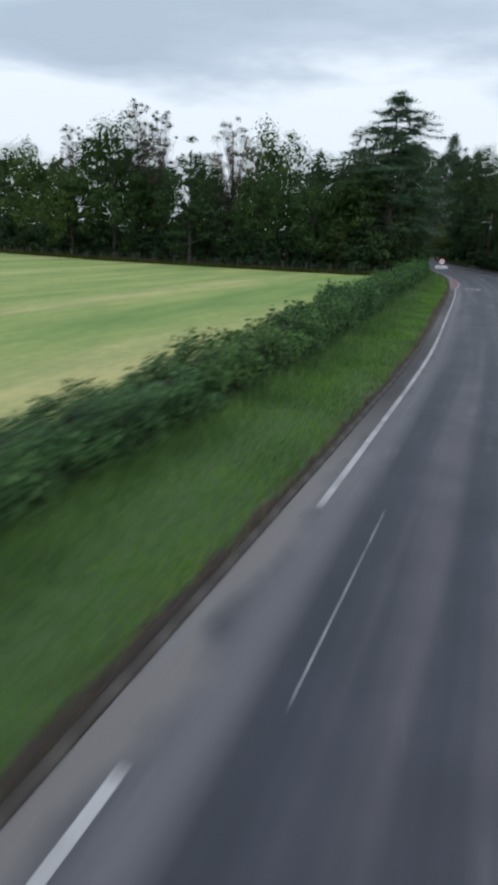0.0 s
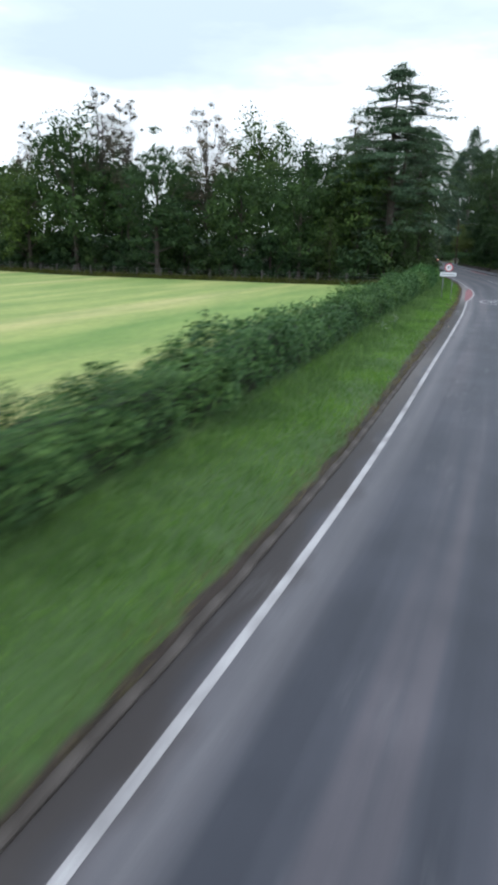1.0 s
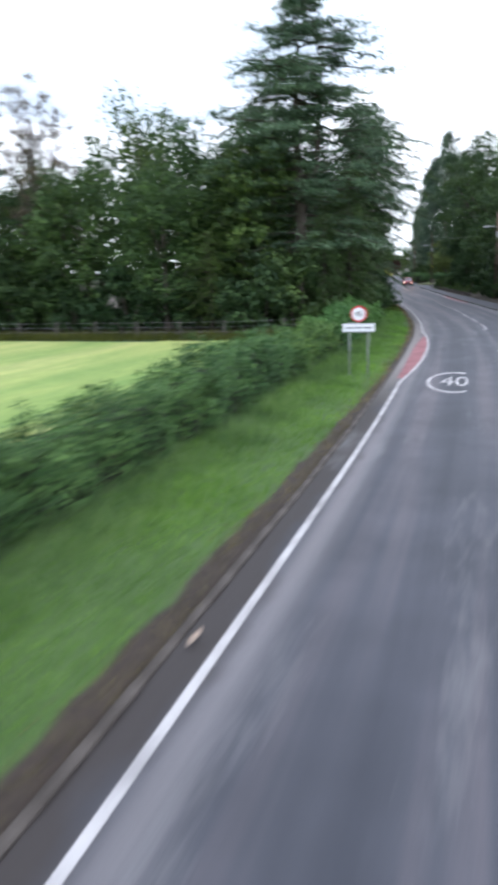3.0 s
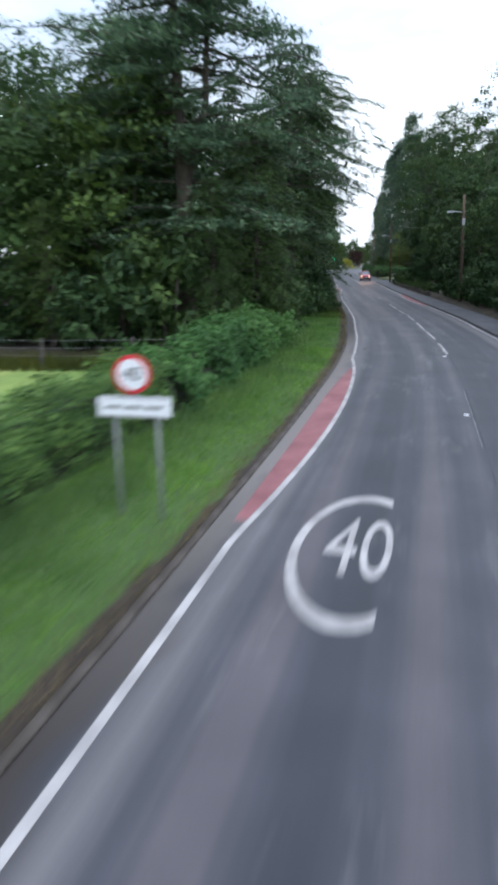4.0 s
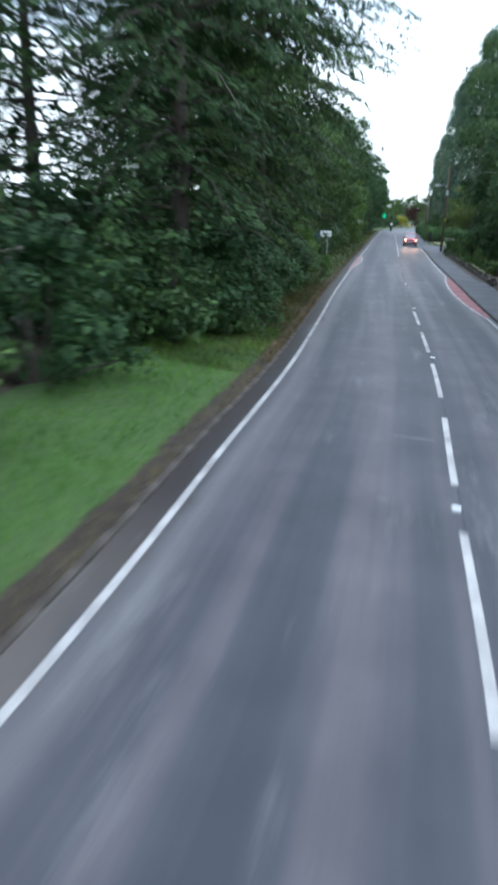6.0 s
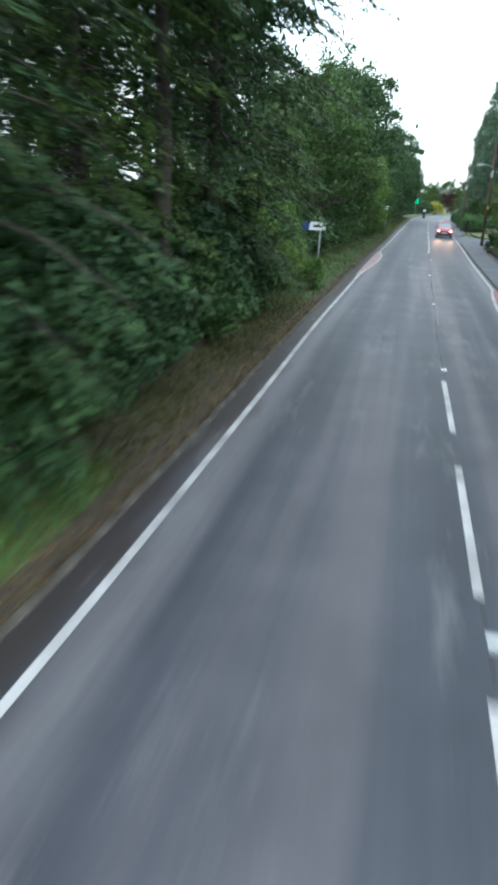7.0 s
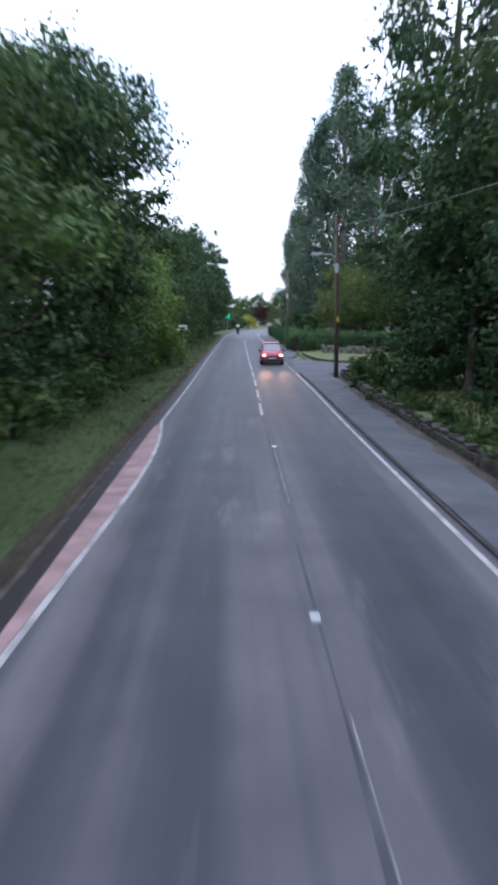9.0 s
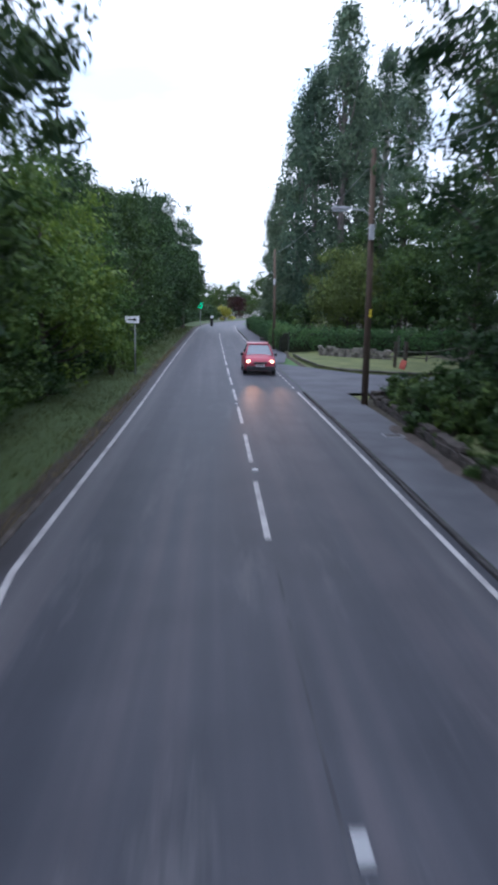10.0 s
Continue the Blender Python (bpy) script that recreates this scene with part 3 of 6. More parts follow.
scrape = part("cross_scrape", tube_bm([(EDGE(143.2) + 2.85, 143.12, road_z(2.85)), (EDGE(143.2) + 3.4, 143.2, road_z(3.4)), (EDGE(143.2) + 3.9, 143.26, road_z(3.9))], [0.012, 0.014, 0.01], 5), SCRAPE)
tagged(scrape, "thin pale scrape across the lane", "road surface", kind="structure")

# the 40 roundel painted in the lane
roundel = thing("speed_roundel", pose(-6.98, 107.75, road_z(1.9) + 0.003, 0, 0, 3.5), "white painted speed roundel reading 40 on the road", "road marking", kind="structure")
bm = bmesh.new()
ring = []
for k in range(64):
    a = 2 * math.pi * k / 64
    ring.append([bm.verts.new((r0 * math.cos(a), r1 * math.sin(a), 0.0)) for r0, r1 in ((1.0, 2.35), (0.86, 2.06))])
for k in range(64):
    bm.faces.new((ring[k][0], ring[(k + 1) % 64][0], ring[(k + 1) % 64][1], ring[k][1]))
part("ring", bm, LINE_PAINT, roundel)
digits = part("digits", text_mesh("40", 1.0, LINE_PAINT, 1.02, 3.0, 0.001), LINE_PAINT, roundel)
digits.location.z = 0.002

# footway, kerbs and the side entrance
tagged(ribbon("footway", 60, 228.4, WIDTH + 0.35, 9.8, 0.07, FOOTWAY, 2.0, 3), "grey tarmac footway beside the road", "pavement", kind="structure")
tagged(ribbon("footway_far", 245, 360, WIDTH + 0.35, lambda y: min(9.8, float(np.interp(y, [245, 254], [8.6, 9.8]))), 0.085, FOOTWAY, 2.0, 3), "grey tarmac footway beyond the side entrance", "pavement", kind="structure")


def entrance():
    """Tarmac mouth of the side entrance, narrowing away from the road."""
    verts, faces = [], []
    for i in range(13):
        s = i / 12
        x = -25.0 + 45 * s
        near = float(np.interp(x, [-25, -23, -21, 20], [227.4, 228.2, 228.6, 232]))
        far = float(np.interp(x, [-27, -26, -24.2, -21.5, -19, 20], [254.2, 250, 241.5, 239, 238, 241]))
        verts += [(x if i else EDGE(y) + WIDTH + 0.42, y, 0.02 + 0.06 * min(1, s * 5)) for y in (near, (near + far) / 2, far)]
    for i in range(12):
        for c in range(2):
            faces.append((i * 3 + c, (i + 1) * 3 + c, (i + 1) * 3 + c + 1, i * 3 + c + 1))
    return tagged(new("side_entrance", mesh_from("side_entrance", verts, faces, FOOTWAY)), "grey tarmac side entrance off the road", "driveway", kind="structure")


entrance()
tagged(ribbon("soil_drift", 180, 219, lambda y: 9.35 + 0.35 * noise.noise(Vector((y * 0.6, 2.0, 0))) + 0.15 * noise.noise(Vector((y * 2.5, 4.0, 0))), lambda y: 9.84, 0.075, MUD, 0.5, 2),
       "dark soil drifted from the bank onto the footway", "soil", kind="structure")


def footway_cover(y, u):
    """Flush inspection cover with a pale concrete surround."""
    c = thing("inspection_cover", pose(EDGE(y) + u, y, 0.071, 0, 0, 12), "small inspection cover with pale surround in the footway", "manhole cover")
    for lo, hi in (((-0.34, -0.3, 0.0), (0.34, -0.22, 0.008)), ((-0.34, 0.22, 0.0), (0.34, 0.3, 0.008)), ((-0.34, -0.22, 0.0), (-0.27, 0.22, 0.008)), ((0.27, -0.22, 0.0), (0.34, 0.22, 0.008))):
        part("surround", box_bm(lo, hi), SCRAPE, c, "pale concrete surround")
    part("lid", box_bm((-0.265, -0.215, 0.0), (0.265, 0.215, 0.006), 0.002), KERB_DARK, c, "dark iron lid")


footway_cover(216.9, 9.1)


def kerb_run(name, label, y0, y1, u, top, mat, wide=0.13, skip=(0, 0)):
    """Single kerb stones laid end to end along the road."""
    run = thing(name, pose(0, 0, 0), label, "kerb", kind="structure")
    rng = random.Random(7)
    mid_mesh = None
    y = y0
    while y < y1:
        if not skip[0] < y < skip[1]:
            if mid_mesh is None:
                bm = bmesh.new()
                add_box(bm, (-wide / 2, 0.0, -0.25), (wide / 2, 0.9, 0.0))
                es = [e for e in bm.edges if all(v.co.z > -0.01 for v in e.verts)]
                bmesh.ops.bevel(bm, geom=es, offset=0.018, segments=1, affect="EDGES")
                mid_mesh = bpy.data.meshes.new("kerb_stone")
                bm.to_mesh(mid_mesh)
                bm.free()
                mid_mesh.materials.append(mat)
            ob = new("kerb_stone", mid_mesh)
            ob.parent = run
            turn = math.degrees(math.atan2(EDGE(y + 0.5) - EDGE(y - 0.5), 1.0))
            ob.matrix_basis = pose(EDGE(y) + u + rng.uniform(-0.012, 0.012), y, top + rng.uniform(-0.012, 0.008), rng.uniform(-0.6, 0.6), 0, -turn)
        y += 0.915
    return run


# ---- foliage ----
def leaf_mesh(name, centres, normals, length, width, mat, rng, cores=(), tangents=None):
    """Pointed leaves or leaf sprays, each one folded face, in one mesh; cores: (x, y, z, r) of larger inner sprays that close the middle."""
    n = len(centres)
    nrm = normals / (np.linalg.norm(normals, axis=1, keepdims=True) + 1e-9)
    t = rng.normal(size=(n, 3)) if tangents is None else np.array(tangents, float)
    t -= (t * nrm).sum(1, keepdims=True) * nrm
    t /= np.linalg.norm(t, axis=1, keepdims=True) + 1e-9
    s = np.cross(nrm, t)
    ln = length * rng.uniform(0.6, 1.4, (n, 1))
    wd = width * rng.uniform(0.6, 1.4, (n, 1))
    v = np.empty((n, 3, 3))
    v[:, 0] = centres - t * ln * 0.35 + s * wd * 0.5
    v[:, 1] = centres + t * ln * 0.65
    v[:, 2] = centres - t * ln * 0.35 - s * wd * 0.5
    co, tri = v.reshape(-1, 3), np.arange(n * 3).reshape(-1, 3)
    if len(cores):
        cr = np.repeat(np.array(cores, float), 12, axis=0)
        c0 = cr[:, :3] + rng.normal(size=(len(cr), 3)) * cr[:, 3:4] * 0.5
        inner = c0[:, None, :] + rng.normal(size=(len(cr), 3, 3)) * np.minimum(cr[:, None, 3:4] * 0.38, length * 0.75)
        tri = np.concatenate([tri, np.arange(len(cr) * 3).reshape(-1, 3) + len(co)])
        co = np.concatenate([co, inner.reshape(-1, 3)])
    me = bpy.data.meshes.new(name)
    me.vertices.add(len(co))
    me.vertices.foreach_set("co", co.ravel())
    me.loops.add(len(tri) * 3)
    me.loops.foreach_set("vertex_index", tri.ravel())
    me.polygons.add(len(tri))
    me.polygons.foreach_set("loop_start", np.arange(len(tri)) * 3)
    me.update(calc_edges=True)
    me.materials.append(mat)
    return me


def clump_leaves(clumps, per, rng, flat=0.7, up=0.5):
    """Leaf centres and normals in the shells of round clumps (x, y, z, r)."""
    c = np.repeat(np.array(clumps, float), per, axis=0)
    d = rng.normal(size=(len(c), 3))
    d /= np.linalg.norm(d, axis=1, keepdims=True)
    r = c[:, 3:4] * np.clip(np.abs(rng.normal(0.72, 0.26, (len(c), 1))), 0, 1.12)
    off = d * r
    off[:, 2] *= flat
    nrm = d * 1.1 + rng.normal(size=d.shape) * 0.42
    nrm[:, 2] += up * 0.7
    return c[:, :3] + off, nrm


def limb_set(bm, rng, start, ends, r0):
    for e in ends:
        e = Vector(e)
        z0 = max(start[2] * 0.6, e.z * rng.uniform(0.45, 0.7))
        a = Vector((start[0], start[1], z0))
        midp = a.lerp(e, 0.5) + Vector((0, 0, -0.08 * (e - a).length))
        tube(bm, [a, midp, e], [r0 * rng.uniform(0.3, 0.5), r0 * 0.2, r0 * 0.07], 5, False)


def broad_tree(name, m, label, seed, height, base, radius, leaf, mat, clumps=70, per=90, bark=None, slim=0.7, inner=0.25, spread=0.32, lean=0.0, limbs=14, group="", trunk_r=None, flat=0.7, core=0.55):
    """Broad-leaved tree: tapered trunk, limbs to the outer clumps, and a crown of leaf clumps with gaps."""
    rng, r2 = np.random.default_rng(seed), random.Random(seed)
    bark = bark or BARK
    top = thing(name, m, label, "tree", group)
    zc, rz = (height + base) / 2, (height - base) / 2
    cs = []
    for k in range(clumps):
        d = rng.normal(size=3)
        d /= np.linalg.norm(d)
        lobe = 1.0 + 0.28 * math.sin(3 * math.atan2(d[1], d[0]) + seed) * math.cos(2.3 * d[2] + seed) + rng.uniform(-0.12, 0.1)
        rr = lobe * (rng.uniform(0.2, 0.7) if k < clumps * inner else rng.uniform(0.72, 0.98))
        rr = min(rr, 1.08)
        z = zc + d[2] * rz * rr * 0.96
        taper = 1.0 - 0.25 * max(0.0, (z - zc) / rz)
        cs.append((d[0] * radius * rr * taper + lean * (z - base) / max(1, height - base), d[1] * radius * rr * taper, z, radius * spread * rng.uniform(0.55, 1.4)))
    tr = trunk_r or height * 0.016
    bm = bmesh.new()
    pts = [(0, 0, -0.2)] + [(lean * s * s * 0.6 + 0.12 * rng.normal() * s, 0.12 * rng.normal() * s, height * 0.9 * s) for s in (0.12, 0.35, 0.6, 0.85, 1.0)]
    tube(bm, pts, [tr * 1.5, tr, tr * 0.8, tr * 0.55, tr * 0.3, tr * 0.1], 8, False)
    part("trunk", bm, bark, top)
    bm = bmesh.new()
    limb_set(bm, r2, (0, 0, base), [c[:3] for c in cs[-limbs:]], tr)
    tagged(part("branching", bm, bark, top), kind="stuff")
    p, nrm = clump_leaves(cs, per, rng, flat)
    part("crown", leaf_mesh("crown", p, nrm, leaf, leaf * slim, mat, rng, [(c[0] * 0.68, c[1] * 0.68, zc + (c[2] - zc) * 0.74, c[3] * core) for c in cs] if core else ()), mat, top)
    return top


def tier_tree(name, m, label, seed, height, base, radius, mat, whorls=16, arms=7, needle=0.42, droop=0.12, upturn=0.15, power=0.8, per=46, top_r=0.1, bark=None, leader=True):
    """Conifer: straight trunk, tiers of level boughs with flat sprays of foliage."""
    rng = np.random.default_rng(seed)
    bark = bark or BARK
    top = thing(name, m, label, "tree")
    bm = bmesh.new()
    tr = height * 0.014
    tube(bm, [(0, 0, -0.2), (0, 0, height * 0.3), (0.1, 0, height * 0.7), (0, 0, height)], [tr * 1.3, tr, tr * 0.5, 0.02], 8, False)
    boughs = bmesh.new()
    ps, ns = [], []
    for w in range(whorls):
        s = (w + rng.uniform(-0.3, 0.3)) / (whorls - 1)
        z = base + (height - base) * min(0.99, max(0, s))
        reach = (radius * (1 - min(0.99, max(0, s))) ** power + top_r * radius) * rng.uniform(0.75, 1.1)
        for k in range(arms):
            a = 2 * math.pi * (k + rng.uniform(-0.35, 0.35)) / arms + w * 1.1
            ln = reach * rng.uniform(0.45, 1.2)
            dx, dy = math.cos(a), math.sin(a)
            pts = []
            for q in (0.0, 0.35, 0.7, 1.0):
                dz = -droop * ln * math.sin(q * math.pi * 0.8) + upturn * ln * q * q
                pts.append((dx * ln * q, dy * ln * q, z + dz))
            tube(boughs, pts, [tr * 0.28 * (1 - 0.5 * s), tr * 0.2, tr * 0.12, 0.01], 4, False)
            cnt = int(per * (0.4 + ln / radius))
            q = rng.uniform(0.25, 1.05, cnt)
            side = rng.normal(size=cnt) * 0.22 * ln * (1.15 - q)
            zz = np.interp(q, [0, 0.35, 0.7, 1.0], [p_[2] for p_ in pts])
            ps.append(np.stack([dx * ln * q - dy * side, dy * ln * q + dx * side, zz + rng.normal(size=cnt) * 0.07 * (0.5 + ln * 0.2) - 0.06 * np.abs(side)], 1))
            nn = rng.normal(size=(cnt, 3)) * 0.45
            nn[:, 2] += 1.0
            ns.append(nn)
    part("trunk", bm, bark, top)
    tagged(part("branching", boughs, bark, top), kind="stuff")
    part("crown", leaf_mesh("crown", np.concatenate(ps), np.concatenate(ns), needle, needle * 0.5, mat, rng), mat, top)
    return top


def bough_tree(name, m, label, seed, height, base, radius, mat, boughs=150, leaf=0.22, droop=0.34, peak=0.4, group="", inner=0.22, trunk_r=None, low=0.6):
    """Woodland tree with drooping boughs: each carries hanging feathery sprays, light at their tips, round a dark middle."""
    rng = np.random.default_rng(seed)
    top = thing(name, m, label, "tree", group)
    tr = trunk_r or height * 0.015
    bm, bl = bmesh.new(), bmesh.new()
    tube(bm, [(0, 0, -0.2), (0.12, 0.05, height * 0.25), (-0.1, 0, height * 0.6), (0.05, 0.1, height * 0.97)], [tr * 1.5, tr, tr * 0.65, 0.03], 9, False)
    part("trunk", bm, BARK, top)
    ps, ns, ts, cores = [], [], [], []
    for k in range(boughs):
        s = ((k + rng.uniform()) / boughs) ** 0.9
        z = base + (height - base) * s
        reach = radius * float(np.interp(s, [0, 0.15, peak, 0.78, 1], [low, 0.85, 1.0, 0.82, 0.4])) * (1 + 0.18 * math.sin(5 * s + seed + 2 * math.sin(k * 2.4)))
        a = k * 2.39996 + rng.normal() * 0.35
        ln = max(0.6, reach * rng.uniform(0.5, 1.03))
        dx, dy = math.cos(a), math.sin(a)
        rise, fall = rng.uniform(0.1, 0.35), droop * rng.uniform(0.7, 1.3)
        q4 = np.array([0.0, 0.35, 0.7, 1.0])
        z4 = z + ln * (rise * q4 - (rise + fall) * q4 ** 2)
        z4 = np.maximum(z4, 0.35)
        tube(bl, [(dx * ln * q, dy * ln * q, zz) for q, zz in zip(q4, z4)], [tr * 0.26, tr * 0.18, tr * 0.1, 0.012], 4, False)
        cores.append((dx * ln * 0.42, dy * ln * 0.42, max(0.5, z - 0.1 * ln), ln * inner))
        sprays = int(5 + ln * 3.4)
        q = rng.uniform(0.3, 1.0, sprays) ** 0.8
        side = rng.normal(size=sprays) * 0.2 * ln * (1.25 - 0.7 * q)
        cx, cy = dx * ln * q - dy * side, dy * ln * q + dx * side
        cz = np.interp(q, q4, z4) - 0.2 * np.abs(side)
        per = 18
        w = np.repeat(np.arange(sprays), per)
        along_ = np.tile(np.linspace(-0.4, 0.5, per), sprays) * rng.uniform(0.7, 1.5, sprays)[w]
        cross_ = rng.normal(size=len(w)) * 0.11
        out = np.stack([dx - dy * np.sign(side) * 0.55, dy + dx * np.sign(side) * 0.55, np.full(sprays, -0.45)], 1)
        out /= np.linalg.norm(out, axis=1, keepdims=True)
        flat_ = np.stack([-out[:, 1], out[:, 0], 0 * out[:, 0]], 1)
        p = np.stack([cx, cy, cz], 1)[w] + out[w] * along_[:, None] + flat_[w] * cross_[:, None]
        p[:, 2] += rng.normal(size=len(w)) * 0.05 - 0.35 * np.maximum(along_, 0) ** 2
        tan = out[w] + flat_[w] * (np.sign(cross_) * 0.7)[:, None] + rng.normal(size=p.shape) * 0.25
        nn = rng.normal(size=p.shape) * 0.3 + out[w] * 0.45
        nn[:, 2] += 1.0
        ps.append(p)
        ns.append(nn)
        ts.append(tan)
    tagged(part("branching", bl, BARK, top), kind="stuff")
    p = np.concatenate(ps)
    p[:, 2] = np.maximum(p[:, 2], 0.1)
    part("crown", leaf_mesh("crown", p, np.concatenate(ns), leaf, leaf * 0.5, mat, rng, cores, np.concatenate(ts)), mat, top)
    return top


def cedar_tree(m, label, seed, height, base, radius, mat, boughs=170, needle=0.3):
    """Old cedar: two leaders and long uneven level boughs carrying flat feathery plates of foliage."""
    rng = np.random.default_rng(seed)
    top = thing("cedar_tree", m, label, "tree")
    bm, bl = bmesh.new(), bmesh.new()
    tr = height * 0.019
    tube(bm, [(0, 0, -0.2), (0.15, 0, height * 0.3), (-0.2, 0.1, height * 0.65), (0.1, 0, height * 0.97)], [tr * 1.3, tr, tr * 0.55, 0.03], 8, False)
    tube(bm, [(0.1, 0, height * 0.34), (1.2, 0.4, height * 0.5), (1.6, 0.5, height * 0.86)], [tr * 0.6, tr * 0.45, 0.03], 7, False)
    part("trunk", bm, BARK, top)
    ps, ns = [], []
    for k in range(boughs):
        s = rng.uniform(0.0, 1.0) ** 0.85
        z = base + (height - base) * s
        reach = radius * min(1.0, (1.03 - s) / 0.46) ** 0.8 * (0.9 + 0.1 * math.sin(s * 19 + seed))
        a = rng.uniform(0, 2 * math.pi)
        ln = max(0.7, reach * rng.uniform(0.4, 1.38))
        dx, dy = math.cos(a), math.sin(a)
        ox = 1.4 if (k % 3 == 0 and s > 0.5) else 0.0
        rise = rng.uniform(-0.12, 0.22)
        pts = [(ox + dx * ln * q, dy * ln * q, z + ln * (rise * q - 0.12 * q * q) + 0.1 * rng.normal() * q) for q in (0.0, 0.35, 0.7, 1.0)]
        tube(bl, pts, [tr * 0.22, tr * 0.15, tr * 0.09, 0.012], 4, False)
        tufts = int(3 + ln * 2.6)
        for j in range(tufts):
            q = rng.uniform(0.2, 1.05)
            side = rng.normal() * 0.17 * ln * (1.2 - 0.6 * q)
            zz = np.interp(q, [0, 0.35, 0.7, 1.0], [p_[2] for p_ in pts])
            cnt = 22
            sp = rng.normal(size=(cnt, 3)) * (0.34, 0.34, 0.11) * rng.uniform(0.7, 1.3)
            ps.append(sp + (ox + dx * ln * q - dy * side, dy * ln * q + dx * side, zz - 0.05 * abs(side)))
            nn = rng.normal(size=(cnt, 3)) * 0.5
            nn[:, 2] += 1.0
            ns.append(nn)
    tagged(part("branching", bl, BARK, top), kind="stuff")
    part("crown", leaf_mesh("crown", np.concatenate(ps), np.concatenate(ns), needle, needle * 0.36, mat, rng), mat, top)
    return top


def poplar_tree(m, seed, height, radius, mat, label, per=95, clumps=170, leaf=0.36):
    """Tall narrow poplar with upswept limbs."""
    rng = np.random.default_rng(seed)
    top = thing("poplar_tree", m, label, "tree", "row of poplars")
    bm, bl = bmesh.new(), bmesh.new()
    tr = height * 0.013
    tube(bm, [(0, 0, -0.2), (0.1, 0, height * 0.4), (0, 0.1, height * 0.98)], [tr * 1.4, tr * 0.8, 0.03], 8, False)
    cs = []
    for k in range(clumps):
        s = rng.uniform(0.05, 1.0)
        prof = radius * min(1.0, 0.5 + 2.2 * s) * (1.0 - s ** 2.6) ** 0.6 + 0.25
        a = rng.uniform(0, 2 * math.pi)
        rr = prof * rng.uniform(0.35, 1.08)
        z = height * (0.04 + 0.96 * s)
        cs.append((rr * math.cos(a), rr * math.sin(a), z, 0.55 + 0.22 * radius * rng.uniform(0.5, 1.1)))
        if k % 5 == 0:
            tube(bl, [(0, 0, z * 0.72), (rr * 0.6 * math.cos(a), rr * 0.6 * math.sin(a), z * 0.86), (rr * math.cos(a), rr * math.sin(a), z + 0.9)], [tr * 0.3, tr * 0.2, 0.015], 4, False)
    part("trunk", bm, BARK_PALE, top)
    tagged(part("branching", bl, BARK_PALE, top), kind="stuff")
    p, nrm = clump_leaves(cs, per, rng, 1.5, 0.1)
    part("crown", leaf_mesh("crown", p, nrm, leaf, leaf * 0.6, mat, rng, [(c[0] * 0.7, c[1] * 0.7, c[2], c[3] * 0.9) for c in cs]), mat, top)
    return top


def shrub(name, m, label, seed, height, radius, leaf, mat, clumps=36, per=110, group="", category="shrub"):
    rng, r2 = np.random.default_rng(seed), random.Random(seed)
    top = thing(name, m, label, category, group)
    cs = []
    for k in range(clumps):
        a, s = rng.uniform(0, 2 * math.pi), rng.uniform(0.05, 1.0)
        prof = radius * math.sqrt(max(0.05, 1 - (s * 0.95) ** 2.2)) * rng.uniform(0.3, 1.05)
        cs.append((prof * math.cos(a), prof * math.sin(a), height * (0.08 + 0.84 * s), radius * 0.3 * rng.uniform(0.7, 1.3)))
    bm = bmesh.new()
    for c in cs[:10]:
        tube(bm, [(c[0] * 0.15, c[1] * 0.15, -0.1), (c[0] * 0.5, c[1] * 0.5, c[2] * 0.6), c[:3]], [0.05, 0.035, 0.012], 5, False)
    tagged(part("branching", bm, BARK, top), kind="stuff")
    p, nrm = clump_leaves(cs, per, rng, 0.8)
    p[:, 2] = np.maximum(p[:, 2], 0.02)
    part("foliage", leaf_mesh("foliage", p, nrm, leaf, leaf * 0.7, mat, rng, [(c[0] * 0.72, c[1] * 0.72, c[2] * 0.78, c[3] * 0.62) for c in cs]), mat, top)
    return top


def hedge_piece(name, m, label, seed, length, height, half, leaf, mat, count, wild=0.2, group="", tall=0):
    """A length of hedge along local y: near-black solid core for the inner shade, leafy shell with an uneven top."""
    rng = np.random.default_rng(seed)
    top = thing(name, m, label, "hedge", group)
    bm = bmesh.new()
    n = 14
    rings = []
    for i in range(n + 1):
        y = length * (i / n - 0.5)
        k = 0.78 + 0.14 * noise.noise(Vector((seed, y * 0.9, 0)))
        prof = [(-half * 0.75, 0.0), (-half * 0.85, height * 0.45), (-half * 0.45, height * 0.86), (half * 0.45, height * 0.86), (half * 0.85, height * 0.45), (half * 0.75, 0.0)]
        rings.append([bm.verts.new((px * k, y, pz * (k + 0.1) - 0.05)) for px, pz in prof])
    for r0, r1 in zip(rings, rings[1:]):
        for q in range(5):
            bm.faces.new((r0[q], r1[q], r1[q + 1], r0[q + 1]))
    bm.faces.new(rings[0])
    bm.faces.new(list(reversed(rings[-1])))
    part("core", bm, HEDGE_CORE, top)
    th = rng.uniform(0, math.pi, count)
    y = rng.uniform(-0.5, 0.5, count) * length
    lump = np.array([1.0 + wild * noise.noise(Vector((seed * 3.1, yy * 0.8, a * 1.4))) + 0.5 * wild * noise.noise(Vector((seed * 5.1, yy * 2.4, a * 3))) for yy, a in zip(y, th)])
    rr = lump * rng.uniform(0.72, 1.06, count)
    cs, sn = np.cos(th), np.sin(th)
    px = np.sign(cs) * np.abs(cs) ** 0.6 * half * rr
    pz = np.abs(sn) ** 0.55 * height * rr
    p = np.stack([px, y, np.maximum(0.03, pz)], 1)
    nrm = np.stack([cs, 0 * cs, sn + 0.3], 1) + rng.normal(size=(count, 3)) * 0.55
    part("foliage", leaf_mesh("foliage", p, nrm, leaf, leaf * 0.75, mat, rng), mat, top)
    return top


